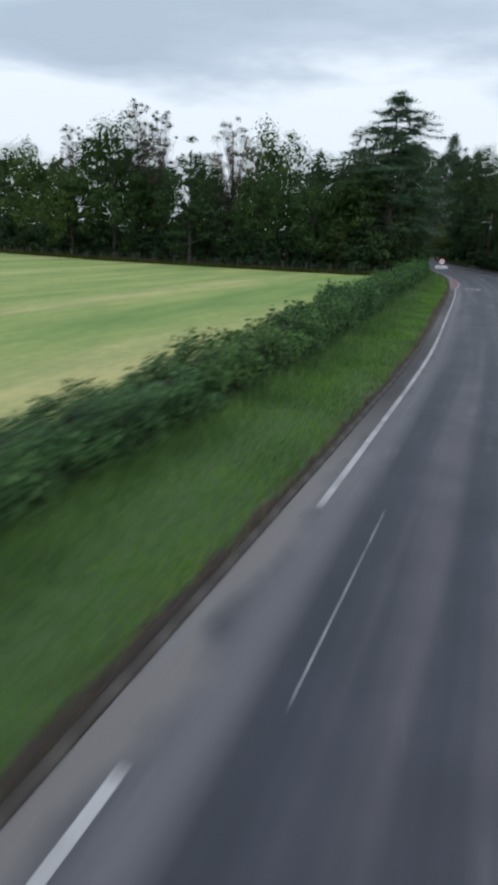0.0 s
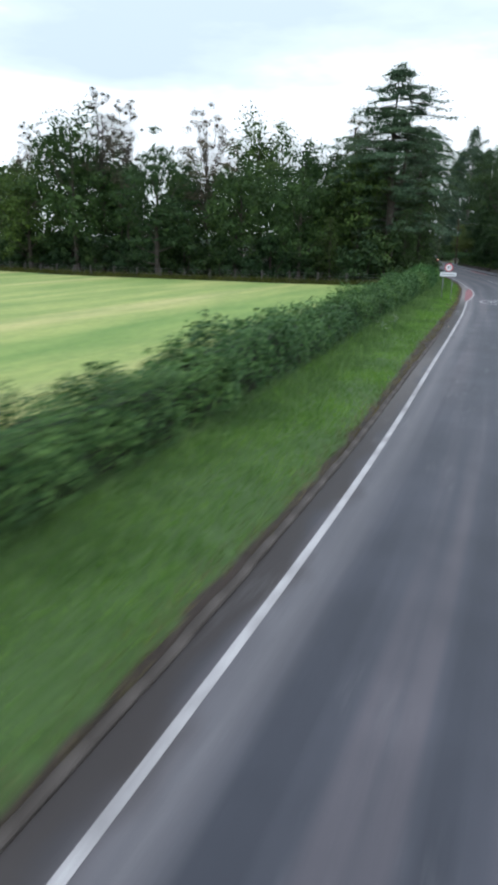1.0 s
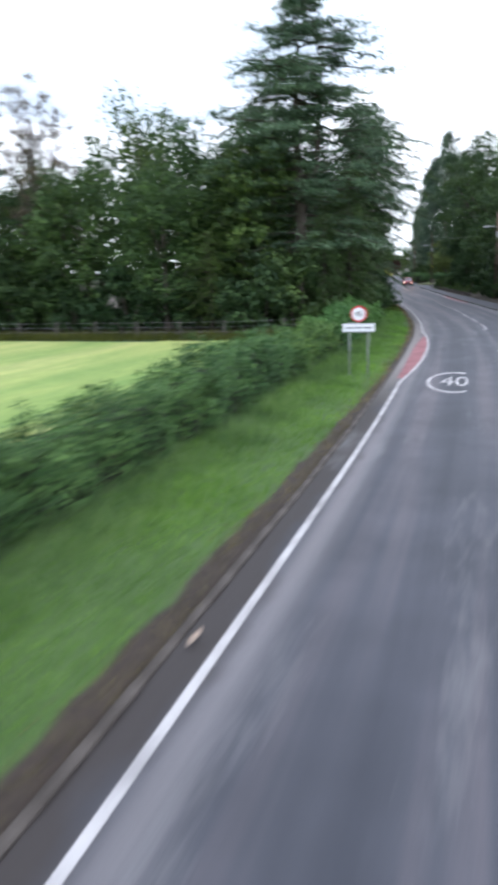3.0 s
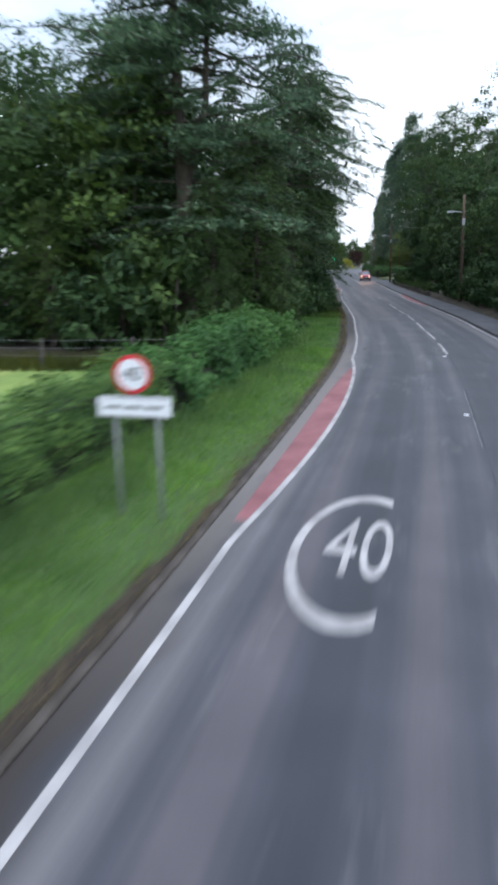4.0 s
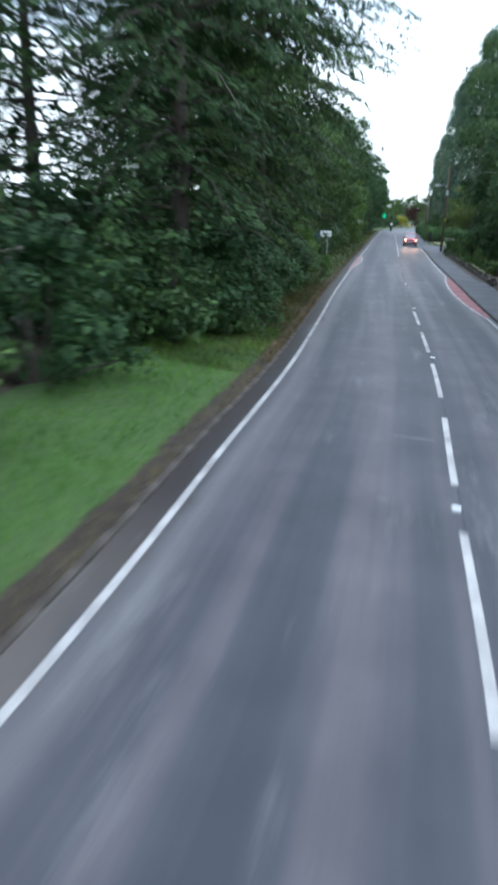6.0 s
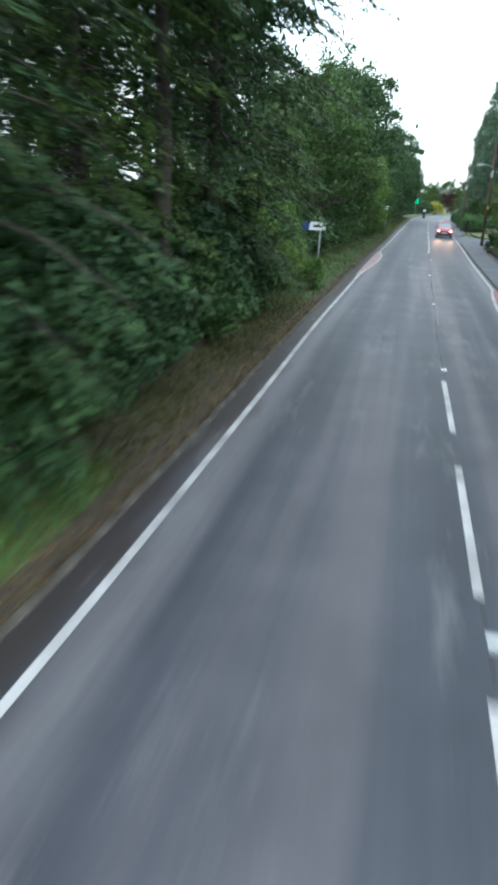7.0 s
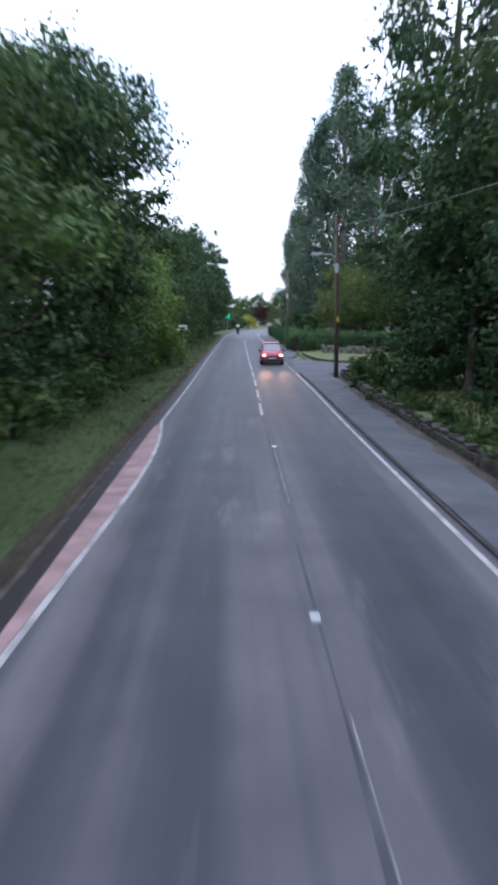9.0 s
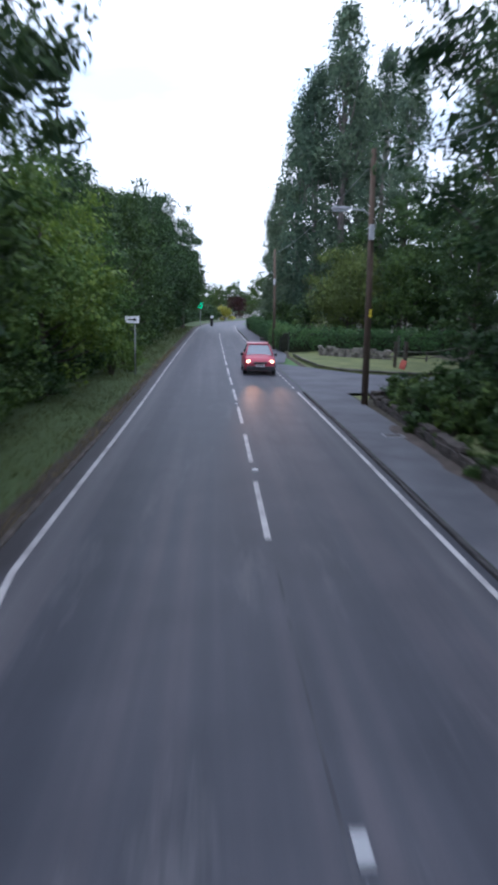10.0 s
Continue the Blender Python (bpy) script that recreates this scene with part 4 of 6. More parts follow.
# near-black colour that stands in for the shaded inside of a hedge
HEDGE_CORE = two_scale("hedge_inner_shade", [(0.3, (0.012, 0.014, 0.008)), (0.7, (0.03, 0.035, 0.018))], 12, 1.5, 0.95, 0.9, 0.08)


def scaled(x, y, z, turn, s, sz=None):
    return pose(x, y, z, 0, 0, turn) @ Matrix.Diagonal((s, s, sz or s, 1))


def gz(x, y):
    return ground_z(x - EDGE(max(-60, min(560, y))), y)


def scatter(proto, places, seed, lo=0.85, hi=1.15):
    """Copies of a plant at (x, y, scale) places, each turned and sized a little differently."""
    r = random.Random(seed)
    for x, y, s in places:
        k = s * r.uniform(lo, hi)
        copy_thing(proto, scaled(x, y, gz(x, y) - 0.05, r.uniform(0, 360), k, k * r.uniform(0.92, 1.1)))


# ---- street furniture ----
def speed_sign():
    s = thing("speed_limit_sign", pose(-10.52, 107.65, 0.15, 0, 0, 6), "red-ringed 40 speed limit sign above a white name plate", "road sign")
    for x in (-0.35, 0.35):
        part("post", tube_bm([(x, 0.06, -0.3), (x, 0.06, 2.02)], [0.03, 0.03], 10), GREY_POST, s)
    part("riser", tube_bm([(0.0, 0.06, 1.66), (0.0, 0.06, 2.55)], [0.03, 0.03], 10), GREY_POST, s)
    plate = part("name_plate", box_bm((-0.6, -0.012, 1.68), (0.6, 0.012, 2.01), 0.006), WHITE_SIGN, s, "white name plate with black border")
    for lo, hi in (((-0.58, -0.017, 1.695), (0.58, -0.013, 1.708)), ((-0.58, -0.017, 1.982), (0.58, -0.013, 1.995))):
        part("border", box_bm(lo, hi), BLACK, plate)
    for k, (a, b) in enumerate(((-0.47, -0.2), (-0.15, 0.13), (0.18, 0.47))):
        part("legend_bar", box_bm((a, -0.017, 1.815), (b, -0.013, 1.87)), GREY_POST, plate)
    disc = bmesh.new()
    bmesh.ops.create_cone(disc, cap_ends=True, segments=40, radius1=0.305, radius2=0.305, depth=0.02, matrix=Matrix.Translation((0, 0.0, 2.36)) @ Matrix.Rotation(math.pi / 2, 4, "X"))
    d = part("disc", disc, RED_SIGN, s, "red border disc")
    face = bmesh.new()
    bmesh.ops.create_cone(face, cap_ends=True, segments=40, radius1=0.24, radius2=0.24, depth=0.01, matrix=Matrix.Translation((0, -0.014, 2.36)) @ Matrix.Rotation(math.pi / 2, 4, "X"))
    part("face", face, WHITE_SIGN, d)
    num = part("numerals", text_mesh("40", 0.3, BLACK, 1.0, 1.0, 0.002), BLACK, d)
    num.matrix_basis = pose(0, -0.022, 2.36, 90, 0, 0)


speed_sign()


def flag_sign(x, y, z, turn, w, h, label, blue):
    s = thing("direction_sign", pose(x, y, 0.15, 0, 0, turn), label, "road sign")
    part("post", tube_bm([(0.15, 0.06, -0.3), (0.15, 0.06, z + h * 0.6)], [0.04, 0.04], 10), GREY_POST, s)
    p = part("panel", box_bm((-w / 2, -0.015, z - h / 2), (w / 2, 0.015, z + h / 2), 0.008), WHITE_SIGN, s, "white sign panel")
    if blue:
        part("blue_end", box_bm((-w / 2 - 0.3, -0.016, z - h / 2 - 0.03), (-w / 2 + 0.02, 0.016, z + h / 2 - 0.04), 0.006), BLUE_SIGN, s, "blue end panel")
        part("legend_bar", box_bm((-w * 0.26, -0.021, z - h * 0.14), (w * 0.12, -0.016, z + h * 0.14)), BLACK, p)
        part("legend_bar", box_bm((w * 0.16, -0.021, z - h * 0.05), (w * 0.38, -0.016, z + h * 0.09)), BLACK, p)
    else:
        part("arrow_shaft", box_bm((-w * 0.32, -0.021, z - h * 0.1), (w * 0.12, -0.016, z + h * 0.1)), BLACK, p)
        bm = bmesh.new()
        vs = [bm.verts.new(c) for c in ((w * 0.12, -0.019, z - h * 0.3), (w * 0.36, -0.019, z), (w * 0.12, -0.019, z + h * 0.3))]
        bm.faces.new(vs)
        bmesh.ops.solidify(bm, geom=bm.faces[:], thickness=0.004)
        part("arrow_head", bm, BLACK, p)


flag_sign(-21.85, 175.3, 2.72, 20, 0.75, 0.36, "white and blue direction sign on a post beside shrubs", True)
flag_sign(-34.3, 232.2, 3.1, 20, 0.78, 0.38, "white arrow sign on a post among shrubs", False)


def lamp_post(x, y, reach, wood, label, box, yellow, top=9.0, z=8.05, base=0.06):
    s = thing("street_lamp", pose(x, y, base, 0, 0, 12), label, "street lamp", "street lamps along the footway")
    r = 0.15 if wood else 0.075
    pole = part("pole", tube_bm([(0, 0, -0.4), (-0.08, 0, top * 0.5), (-0.2, 0, top)], [r, r * 0.9, r * 0.72], 12), POLE_WOOD if wood else GREY_POST, s)
    arm = part("arm", tube_bm([(-0.15, 0, z - 0.25), (-reach * 0.3, 0, z + 0.02), (-reach * 0.75, 0, z + 0.06)], [0.035, 0.03, 0.03], 8), LAMP_GREY, s)
    bm = bmesh.new()
    add_box(bm, (-reach - 0.35, -0.13, z), (-reach + 0.38, 0.13, z + 0.14), 0.045)
    lan = part("lantern", bm, LAMP_GREY, s, "grey lantern head")
    part("lens", box_bm((-reach - 0.3, -0.1, z - 0.05), (-reach + 0.15, 0.1, z - 0.003), 0.02), LENS, lan)
    if box:
        part("cable_box", box_bm((-0.25, -0.24, z - 1.15), (-0.04, -0.11, z - 0.55), 0.02), LAMP_GREY, s, "pale grey cable box")
        for zz in (z - 0.9, z - 0.7):
            part("strap", box_bm((-0.31, -0.15, zz), (0.03, 0.15, zz + 0.03), 0.004), STEEL, pole)
    if yellow:
        part("yellow_plate", box_bm((-0.05, -0.165, 3.72), (0.05, -0.15, 4.05), 0.004), YELLOW, s, "small yellow number plate left blank")
    return s


lamp_post(-21.15, 224.2, 1.45, True, "wooden pole street lamp with yellow plate beside the hedge", True, True, top=10.4, z=8.0)
lamp_post(-7.35, 165.5, 1.3, True, "wooden pole street lamp among roadside trees", True, False, top=9.6, z=8.1)
lamp_post(-29.72, 262.0, 1.4, True, "wooden pole street lamp beside a clipped hedge", True, False, top=9.6, z=7.4)


def cable(a, b, sag, label):
    pts = [Vector(a).lerp(Vector(b), k / 14) - Vector((0, 0, sag * 4 * (k / 14) * (1 - k / 14))) for k in range(15)]
    ob = part("overhead_cable", tube_bm(pts, [0.013] * 15, 5), CABLE)
    return tagged(ob, label, "cable")


cable((-21.1, 224.2, 9.9), (-12.6, 197.0, 8.2), 0.2, "thin grey overhead cable from the wooden pole")
cable((-21.1, 224.2, 10.2), (-29.85, 262.0, 9.3), 0.5, "thin grey overhead cable between wooden poles")


def lit_sign():
    s = thing("vehicle_activated_sign", pose(-54.8, 337.5, 0.1, 0, 0, 10), "roadside speed reminder sign glowing green on a post", "road sign")
    part("post", tube_bm([(0, 0.05, -0.3), (0, 0.05, 4.7)], [0.06, 0.05], 10), GREY_POST, s)
    c = part("casing", box_bm((-0.5, -0.1, 3.65), (0.5, 0.1, 4.85), 0.03), BLACK, s, "dark casing")
    bm = bmesh.new()
    for k in range(5):
        for j in range(6):
            if (j in (0, 5)) or k in (0, 4):
                add_box(bm, (-0.40 + k * 0.165, -0.118, 3.75 + j * 0.17), (-0.26 + k * 0.165, -0.102, 3.89 + j * 0.17))
    part("display", bm, GREEN_GLOW, c, "green light display")


GREEN_GLOW = glow("green_display", (0.01, 0.85, 0.35), 5.0)
lit_sign()


def marker_post():
    s = thing("marker_post", pose(-52.6, 339.0, 0.1), "black and white marker post beside the bend", "bollard")
    part("post", box_bm((-0.3, -0.15, -0.2), (0.3, 0.15, 1.6), 0.04), BLACK, s)
    part("band", box_bm((-0.31, -0.16, 1.6), (0.31, 0.16, 2.1), 0.04), WHITE_SIGN, s, "white top")


marker_post()

# studs in the centre line
stud = None
for y in (117.3, 128.9, 140.1, 151.6, 163.2, 175.2, 187.3, 199.4, 211.3, 222.9, 235.0, 247.0):
    u = float(np.interp(y, [117, 129, 140, 152, 190, 199.4, 211, 223], [3.97, 3.98, 4.1, 4.22, 4.14, 4.3, 4.2, 4.1]))
    m = pose(EDGE(y) + u, y, road_z(u), 0, 0, math.degrees(math.atan2(EDGE(y - 1) - EDGE(y + 1), 2.0)))
    if stud is None:
        stud = thing("road_stud", m, "white reflecting road stud set in the tarmac", "road stud", "road studs along the centre line")
        part("casting", box_bm((-0.065, -0.1, -0.04), (0.065, 0.1, 0.01), 0.008), STEEL, stud)
        part("rubber", box_bm((-0.07, -0.035, 0.0), (0.07, 0.035, 0.028), 0.008), WHITE_SIGN, stud, "white rubber insert")
    else:
        copy_thing(stud, m)

# broken pale stone on the kerb
TAN_STONE = two_scale("tan_stone", [(0.3, (0.28, 0.20, 0.15)), (0.7, (0.46, 0.36, 0.29))], 20, 6, 0.9)
bm = bmesh.new()
bmesh.ops.create_icosphere(bm, subdivisions=2, radius=0.07)
for v in bm.verts:
    v.co = Vector((v.co.x * 0.8, v.co.y * 2.2, v.co.z * 0.45)) * (1 + 0.25 * noise.noise(v.co * 9))
ob = part("broken_kerb_stone", bm, TAN_STONE)
ob.matrix_basis = pose(-8.3, 88.6, 0.07, 0, 0, 6) @ Matrix.Diagonal((0.75, 0.85, 0.8, 1))
tagged(ob, "broken pale kerb stone lying on the verge edge", "stone")


# ---- the oncoming car, at rest ----
def car():
    c = thing("car", pose(-27.8, 237.7, road_z(5.8), 0, 0, 12.0) @ Matrix.Diagonal((1.03, 1.06, 1.13, 1)), "red hatchback car with lit headlights on the far lane", "car")
    # the glass is given a pale grey-blue base as painted sky reflection
    red, glass = paint("car_red", (0.34, 0.030, 0.058), 0.28, 0.0, 0.15), paint("car_glass", (0.22, 0.24, 0.27), 0.1)
    tyre, alloy, trim = paint("tyre", (0.02, 0.02, 0.02), 0.8), paint("alloy", (0.45, 0.45, 0.47), 0.3, 0.8), paint("car_trim", (0.025, 0.025, 0.028), 0.5)
    # stations along the length: y, half width, sill, belt, shoulder inset
    st = [(-2.05, 0.70, 0.34, 0.62, 0.10), (-1.95, 0.86, 0.24, 0.78, 0.10), (-1.5, 0.93, 0.22, 0.92, 0.12), (-0.85, 0.95, 0.22, 1.02, 0.10),
          (0.2, 0.96, 0.22, 1.06, 0.08), (1.2, 0.95, 0.22, 1.08, 0.08), (1.8, 0.92, 0.26, 1.06, 0.10), (2.02, 0.80, 0.36, 0.98, 0.10)]
    bm = bmesh.new()
    rings = []
    for y, w, z0, z1, ins in st:
        zm = (z0 + z1) / 2
        prof = [(-w + 0.08, z0), (-w, z0 + 0.12), (-w - 0.01, zm), (-w + 0.02, z1 - 0.1), (-w + ins, z1), (-w * 0.4, z1 + 0.05), (w * 0.4, z1 + 0.05), (w - ins, z1), (w - 0.02, z1 - 0.1), (w + 0.01, zm), (w, z0 + 0.12), (w - 0.08, z0)]
        rings.append([bm.verts.new((x, y, z)) for x, z in prof])
    for r0, r1 in zip(rings, rings[1:]):
        for k in range(12):
            f = bm.faces.new((r0[k], r0[(k + 1) % 12], r1[(k + 1) % 12], r1[k]))
            f.smooth = True
    bm.faces.new(list(reversed(rings[0])))
    bm.faces.new(rings[-1])
    bmesh.ops.recalc_face_normals(bm, faces=bm.faces[:])
    part("body", bm, red, c, "red painted body")
    # cabin: lower ring to roof ring
    low = [(-0.82, -0.95, 1.0), (0.82, -0.95, 1.0), (0.84, 1.75, 1.05), (-0.84, 1.75, 1.05)]
    high = [(-0.62, -0.22, 1.56), (0.62, -0.22, 1.56), (0.64, 1.35, 1.58), (-0.64, 1.35, 1.58)]
    bm = bmesh.new()
    lo, hi = [bm.verts.new(v) for v in low], [bm.verts.new(v) for v in high]
    for k in range(4):
        bm.faces.new((lo[k], lo[(k + 1) % 4], hi[(k + 1) % 4], hi[k]))
    bmesh.ops.bevel(bm, geom=bm.edges[:], offset=0.05, segments=2, affect="EDGES")
    part("windows", bm, glass, c, "window glass with the sky's reflection in its pale colour")
    bm = bmesh.new()
    add_box(bm, (-0.66, -0.26, 1.55), (0.66, 1.42, 1.63), 0.035)
    part("roof", bm, red, c)
    for sx in (-1, 1):
        part("pillar", tube_bm([(sx * 0.84, -1.0, 1.0), (sx * 0.63, -0.2, 1.58)], [0.045, 0.04], 6), red, c)
        part("mirror", box_bm((sx * 1.03 - 0.09, -0.72, 0.98), (sx * 1.03 + 0.09, -0.58, 1.12), 0.03), trim, c, "black door mirror")
        for yy in (-1.3, 1.3):
            bm = bmesh.new()
            bmesh.ops.create_cone(bm, cap_ends=True, segments=28, radius1=0.32, radius2=0.32, depth=0.21, matrix=Matrix.Translation((sx * 0.86, yy, 0.32)) @ Matrix.Rotation(math.pi / 2, 4, "Y"))
            bmesh.ops.bevel(bm, geom=[e for e in bm.edges if e.calc_length() < 0.1], offset=0.02, segments=1, affect="EDGES")
            w = part("wheel", bm, tyre, c, "black tyre")
            bm = bmesh.new()
            bmesh.ops.create_cone(bm, cap_ends=True, segments=20, radius1=0.2, radius2=0.2, depth=0.22, matrix=Matrix.Translation((sx * 0.87, yy, 0.32)) @ Matrix.Rotation(math.pi / 2, 4, "Y"))
            part("rim", bm, alloy, w, "grey alloy rim")
        bm = bmesh.new()
        bmesh.ops.create_uvsphere(bm, u_segments=16, v_segments=10, radius=0.125, matrix=Matrix.Translation((sx * 0.68, -1.93, 0.72)) @ Matrix.Diagonal((1.2, 0.6, 0.75, 1)))
        part("headlight", bm, HEADLIGHT, c, "lit warm headlight")
        lamp = bpy.data.lights.new("headlight_beam", "SPOT")
        lamp.energy, lamp.color, lamp.spot_size, lamp.spot_blend, lamp.shadow_soft_size = 1500, (1.0, 0.45, 0.2), radians(12), 1.0, 0.2
        lo_ = new("headlight_beam", lamp)
        lo_.parent = c
        lo_.matrix_basis = look((sx * 0.66, -2.15, 0.74), (sx * 0.8, -20.0, 0.0))
    part("bumper", box_bm((-0.84, -2.1, 0.26), (0.84, -1.95, 0.50), 0.05), trim, c, "dark lower bumper")
    part("grille", box_bm((-0.4, -2.09, 0.60), (0.4, -2.0, 0.72), 0.02), trim, c, "black grille")
    pl = part("number_plate", box_bm((-0.26, -2.13, 0.48), (0.26, -2.105, 0.59), 0.004), WHITE_SIGN, c, "white number plate")
    part("legend_bar", box_bm((-0.2, -2.137, 0.515), (0.2, -2.131, 0.555)), BLACK, pl)


HEADLIGHT = glow("headlight_glow", (1.0, 0.60, 0.34), 7.0)
car()


# ---- walls, fences and hedges on the far side ----
def stone_wall(name, label, path, height, thick, named_range, seed, stone_h=0.2, mat=None):
    """Dry-stone wall: dark core with separate rough stones on its road face and top."""
    rng, mat = random.Random(seed), mat or STONE
    protos = []
    for k in range(6):
        bm = bmesh.new()
        add_box(bm, (-0.5, -0.5, -0.5), (0.5, 0.5, 0.5))
        bmesh.ops.subdivide_edges(bm, edges=bm.edges[:], cuts=1)
        for v in bm.verts:
            v.co = v.co * (1.0 - 0.16 * (v.co.length - 0.5)) + Vector((rng.uniform(-0.05, 0.05), rng.uniform(-0.07, 0.07), rng.uniform(-0.06, 0.06)))
        me = bpy.data.meshes.new("stone")
        bm.to_mesh(me)
        bm.free()
        me.materials.append(mat)
        protos.append(me)
    w = thing(name, pose(0, 0, 0), label, "wall")
    bm = bmesh.new()
    rest_v, rest_f = [], []
    for (x0, y0), (x1, y1) in zip(path, path[1:]):
        a, b = Vector((x0, y0, 0)), Vector((x1, y1, 0))
        d = (b - a).normalized()
        nrm = Vector((d.y, -d.x, 0))
        ang = math.atan2(d.y, d.x)
        ln = (b - a).length
        z0 = 0.0
        add_box(bm, (0, -thick * 0.3, -0.1), (ln, thick * 0.3, height * 0.62), 0, Matrix.Translation((x0, y0, z0)) @ Matrix.Rotation(ang, 4, "Z"))
        rows = int(round(height / stone_h))
        for r in range(rows + 1):
            s = rng.uniform(-0.2, 0.0)
            while s < ln:
                l = rng.uniform(0.22, 0.5) if r < rows else rng.uniform(0.3, 0.55)
                hh = stone_h * rng.uniform(0.7, 1.3)
                if r == rows and rng.random() < 0.4:
                    s += l
                    continue
                for side in (-1, 1):
                    if r == rows and side == 1:
                        continue
                    off = 0 if r == rows else side * thick * 0.42
                    p = a + d * (s + l / 2) - nrm * off + Vector((0, 0, 0.08 + (r + 0.5) * stone_h * 0.97))
                    m = Matrix.Translation(p) @ Matrix.Rotation(ang + rng.uniform(-0.2, 0.2), 4, "Z") @ Matrix.Rotation(rng.uniform(-0.22, 0.22), 4, "Y") @ Matrix.Diagonal((l * 0.95, thick * (1.0 if r == rows else 0.35), hh * 0.93, 1))
                    me = rng.choice(protos)
                    if named_range[0] < p.y < named_range[1] and (side == -1 or r == rows):
                        ob = new("stone", me)
                        ob.parent = w
                        ob.matrix_basis = m
                    else:
                        k0 = len(rest_v)
                        rest_v += [m @ v.co for v in me.vertices]
                        rest_f += [tuple(k0 + i for i in f.vertices) for f in me.polygons]
                s += l + rng.uniform(0.01, 0.03)
    part("core", bm, WALL_GAP_SHADE, w)
    rest = part("stonework", mesh_from("stonework", rest_v, rest_f, mat), mat, w)
    tagged(rest, kind="stuff")
    return w


def along(u0, u1, y0, y1, s):
    return [(EDGE(y) + u0 + (u1 - u0) * (y - y0) / (y1 - y0), y) for y in steps(y0, y1, s)]


def fence(name, label, path, post_h, gap, rails, mat):
    f = thing(name, pose(0, 0, 0), label, "fence")
    pts = []
    for (x0, y0), (x1, y1) in zip(path, path[1:]):
        n = max(1, int(math.hypot(x1 - x0, y1 - y0) / gap))
        pts += [(x0 + (x1 - x0) * k / n, y0 + (y1 - y0) * k / n) for k in range(n)]
    pts.append(path[-1])
    rng = random.Random(3)
    proto = None
    for x, y in pts:
        if proto is None:
            bm = box_bm((-0.06, -0.06, -0.4), (0.06, 0.06, post_h), 0.015)
            proto = bpy.data.meshes.new("post")
            bm.to_mesh(proto)
            bm.free()
            proto.materials.append(mat)
        o = new("post", proto)
        o.parent = f
        o.matrix_basis = pose(x, y, gz(x, y), rng.uniform(-3, 3), rng.uniform(-3, 3), rng.uniform(0, 90))
    for z, r in rails:
        part("rail", tube_bm([(x, y, gz(x, y) + z) for x, y in pts], [r] * len(pts), 5), mat if r > 0.01 else CABLE, f)
    return f


fence("field_fence", "weathered post and wire fence along the wood", [(-14.5, 122.6), (-22, 121.3), (-34, 120.4), (-52, 119.8), (-75, 124.6), (-110, 134)], 1.15, 2.7, ((0.45, 0.006), (0.75, 0.006), (1.05, 0.006)), FENCE_WOOD)
fence("garden_fence", "grey wooden rail fence beside the side entrance", [(-18.4, 250.5), (-11.5, 248.0)], 1.15, 2.2, ((0.55, 0.04), (1.0, 0.045)), FENCE_WOOD)

# grass island by the side entrance
bm = bmesh.new()
outline = [(-27.1, 254.6), (-25.9, 249.0), (-24.2, 242.8), (-22.4, 240.4), (-19.4, 239.2), (-10, 239.8), (-10, 249), (-18, 251.5), (-24, 256)]
vs = [bm.verts.new((x, y, 0.2)) for x, y in outline]
top_f = bm.faces.new(vs)
ext = bmesh.ops.extrude_face_region(bm, geom=[top_f])
for v in [g for g in ext["geom"] if isinstance(g, bmesh.types.BMVert)]:
    v.co.z = -0.2
bmesh.ops.recalc_face_normals(bm, faces=bm.faces[:])
tagged(part("grass_island", bm, LAWN), "mown grass island with a kerb by the side entrance", "lawn", kind="structure")
isl = part("island_kerb", tube_bm([(x, y, 0.17) for x, y in outline[:6]], [0.07] * 6, 6), KERB)
tagged(isl, "low concrete kerb round the grass island", "kerb", kind="structure")

# orange-red warning board propped by the gate
b = thing("warning_board", pose(-18.6, 240.6, 0.2, 0, 0, 15), "orange-red warning board propped on the grass", "sign")
ORANGE = two_scale("orange_board", [(0.35, (0.38, 0.07, 0.05)), (0.65, (0.55, 0.15, 0.12))], 9, 1.5, 0.6)
part("board", box_bm((-0.2, -0.02, 0.1), (0.2, 0.02, 0.72), 0.02, Matrix.Rotation(radians(-14), 4, "X") @ Matrix.Rotation(radians(18), 4, "Y")), ORANGE, b)
part("leg", tube_bm([(0, 0.05, 0.7), (0, 0.5, 0.0)], [0.02, 0.02], 6), STEEL, b)
g = thing("gate_post", pose(-18.9, 243.0, 0.2), "dark timber gate post beside the stone wall", "post")
part("shaft", box_bm((-0.11, -0.11, -0.3), (0.11, 0.11, 1.7), 0.02), BARK, g)
part("cap", box_bm((-0.15, -0.15, 1.7), (0.15, 0.15, 1.78), 0.02), BARK, g)
copy_thing(g, pose(-18.2, 243.4, 0.2, 0, 1.5, 20))
slab = part("concrete_slab", box_bm((-1.2, -0.5, 0), (1.2, 0.5, 0.28), 0.03), KERB)
slab.matrix_basis = pose(-32.4, 279.5, 0.1, 0, 0, 12)
tagged(slab, "pale concrete slab on the footway edge", "slab")


# ---- plants ----
def on(u, y):
    return EDGE(y) + u, y


# field hedge
hp = hedge_piece("field_hedge", scaled(*on(-4.4, 14), 0.22, 0, 1), "dense green hawthorn hedge between verge and field", 11, 8.6, 1.45, 0.95, 0.105, LEAF_HEDGE, 12000, 0.42, "hedge lengths along the field")
hp2 = hedge_piece("field_hedge", scaled(*on(-4.4, 22), 0.22, 0, 1), "dense green hawthorn hedge between verge and field", 12, 8.6, 1.45, 0.95, 0.105, LEAF_HEDGE, 12000, 0.5, "hedge lengths along the field")
r = random.Random(5)
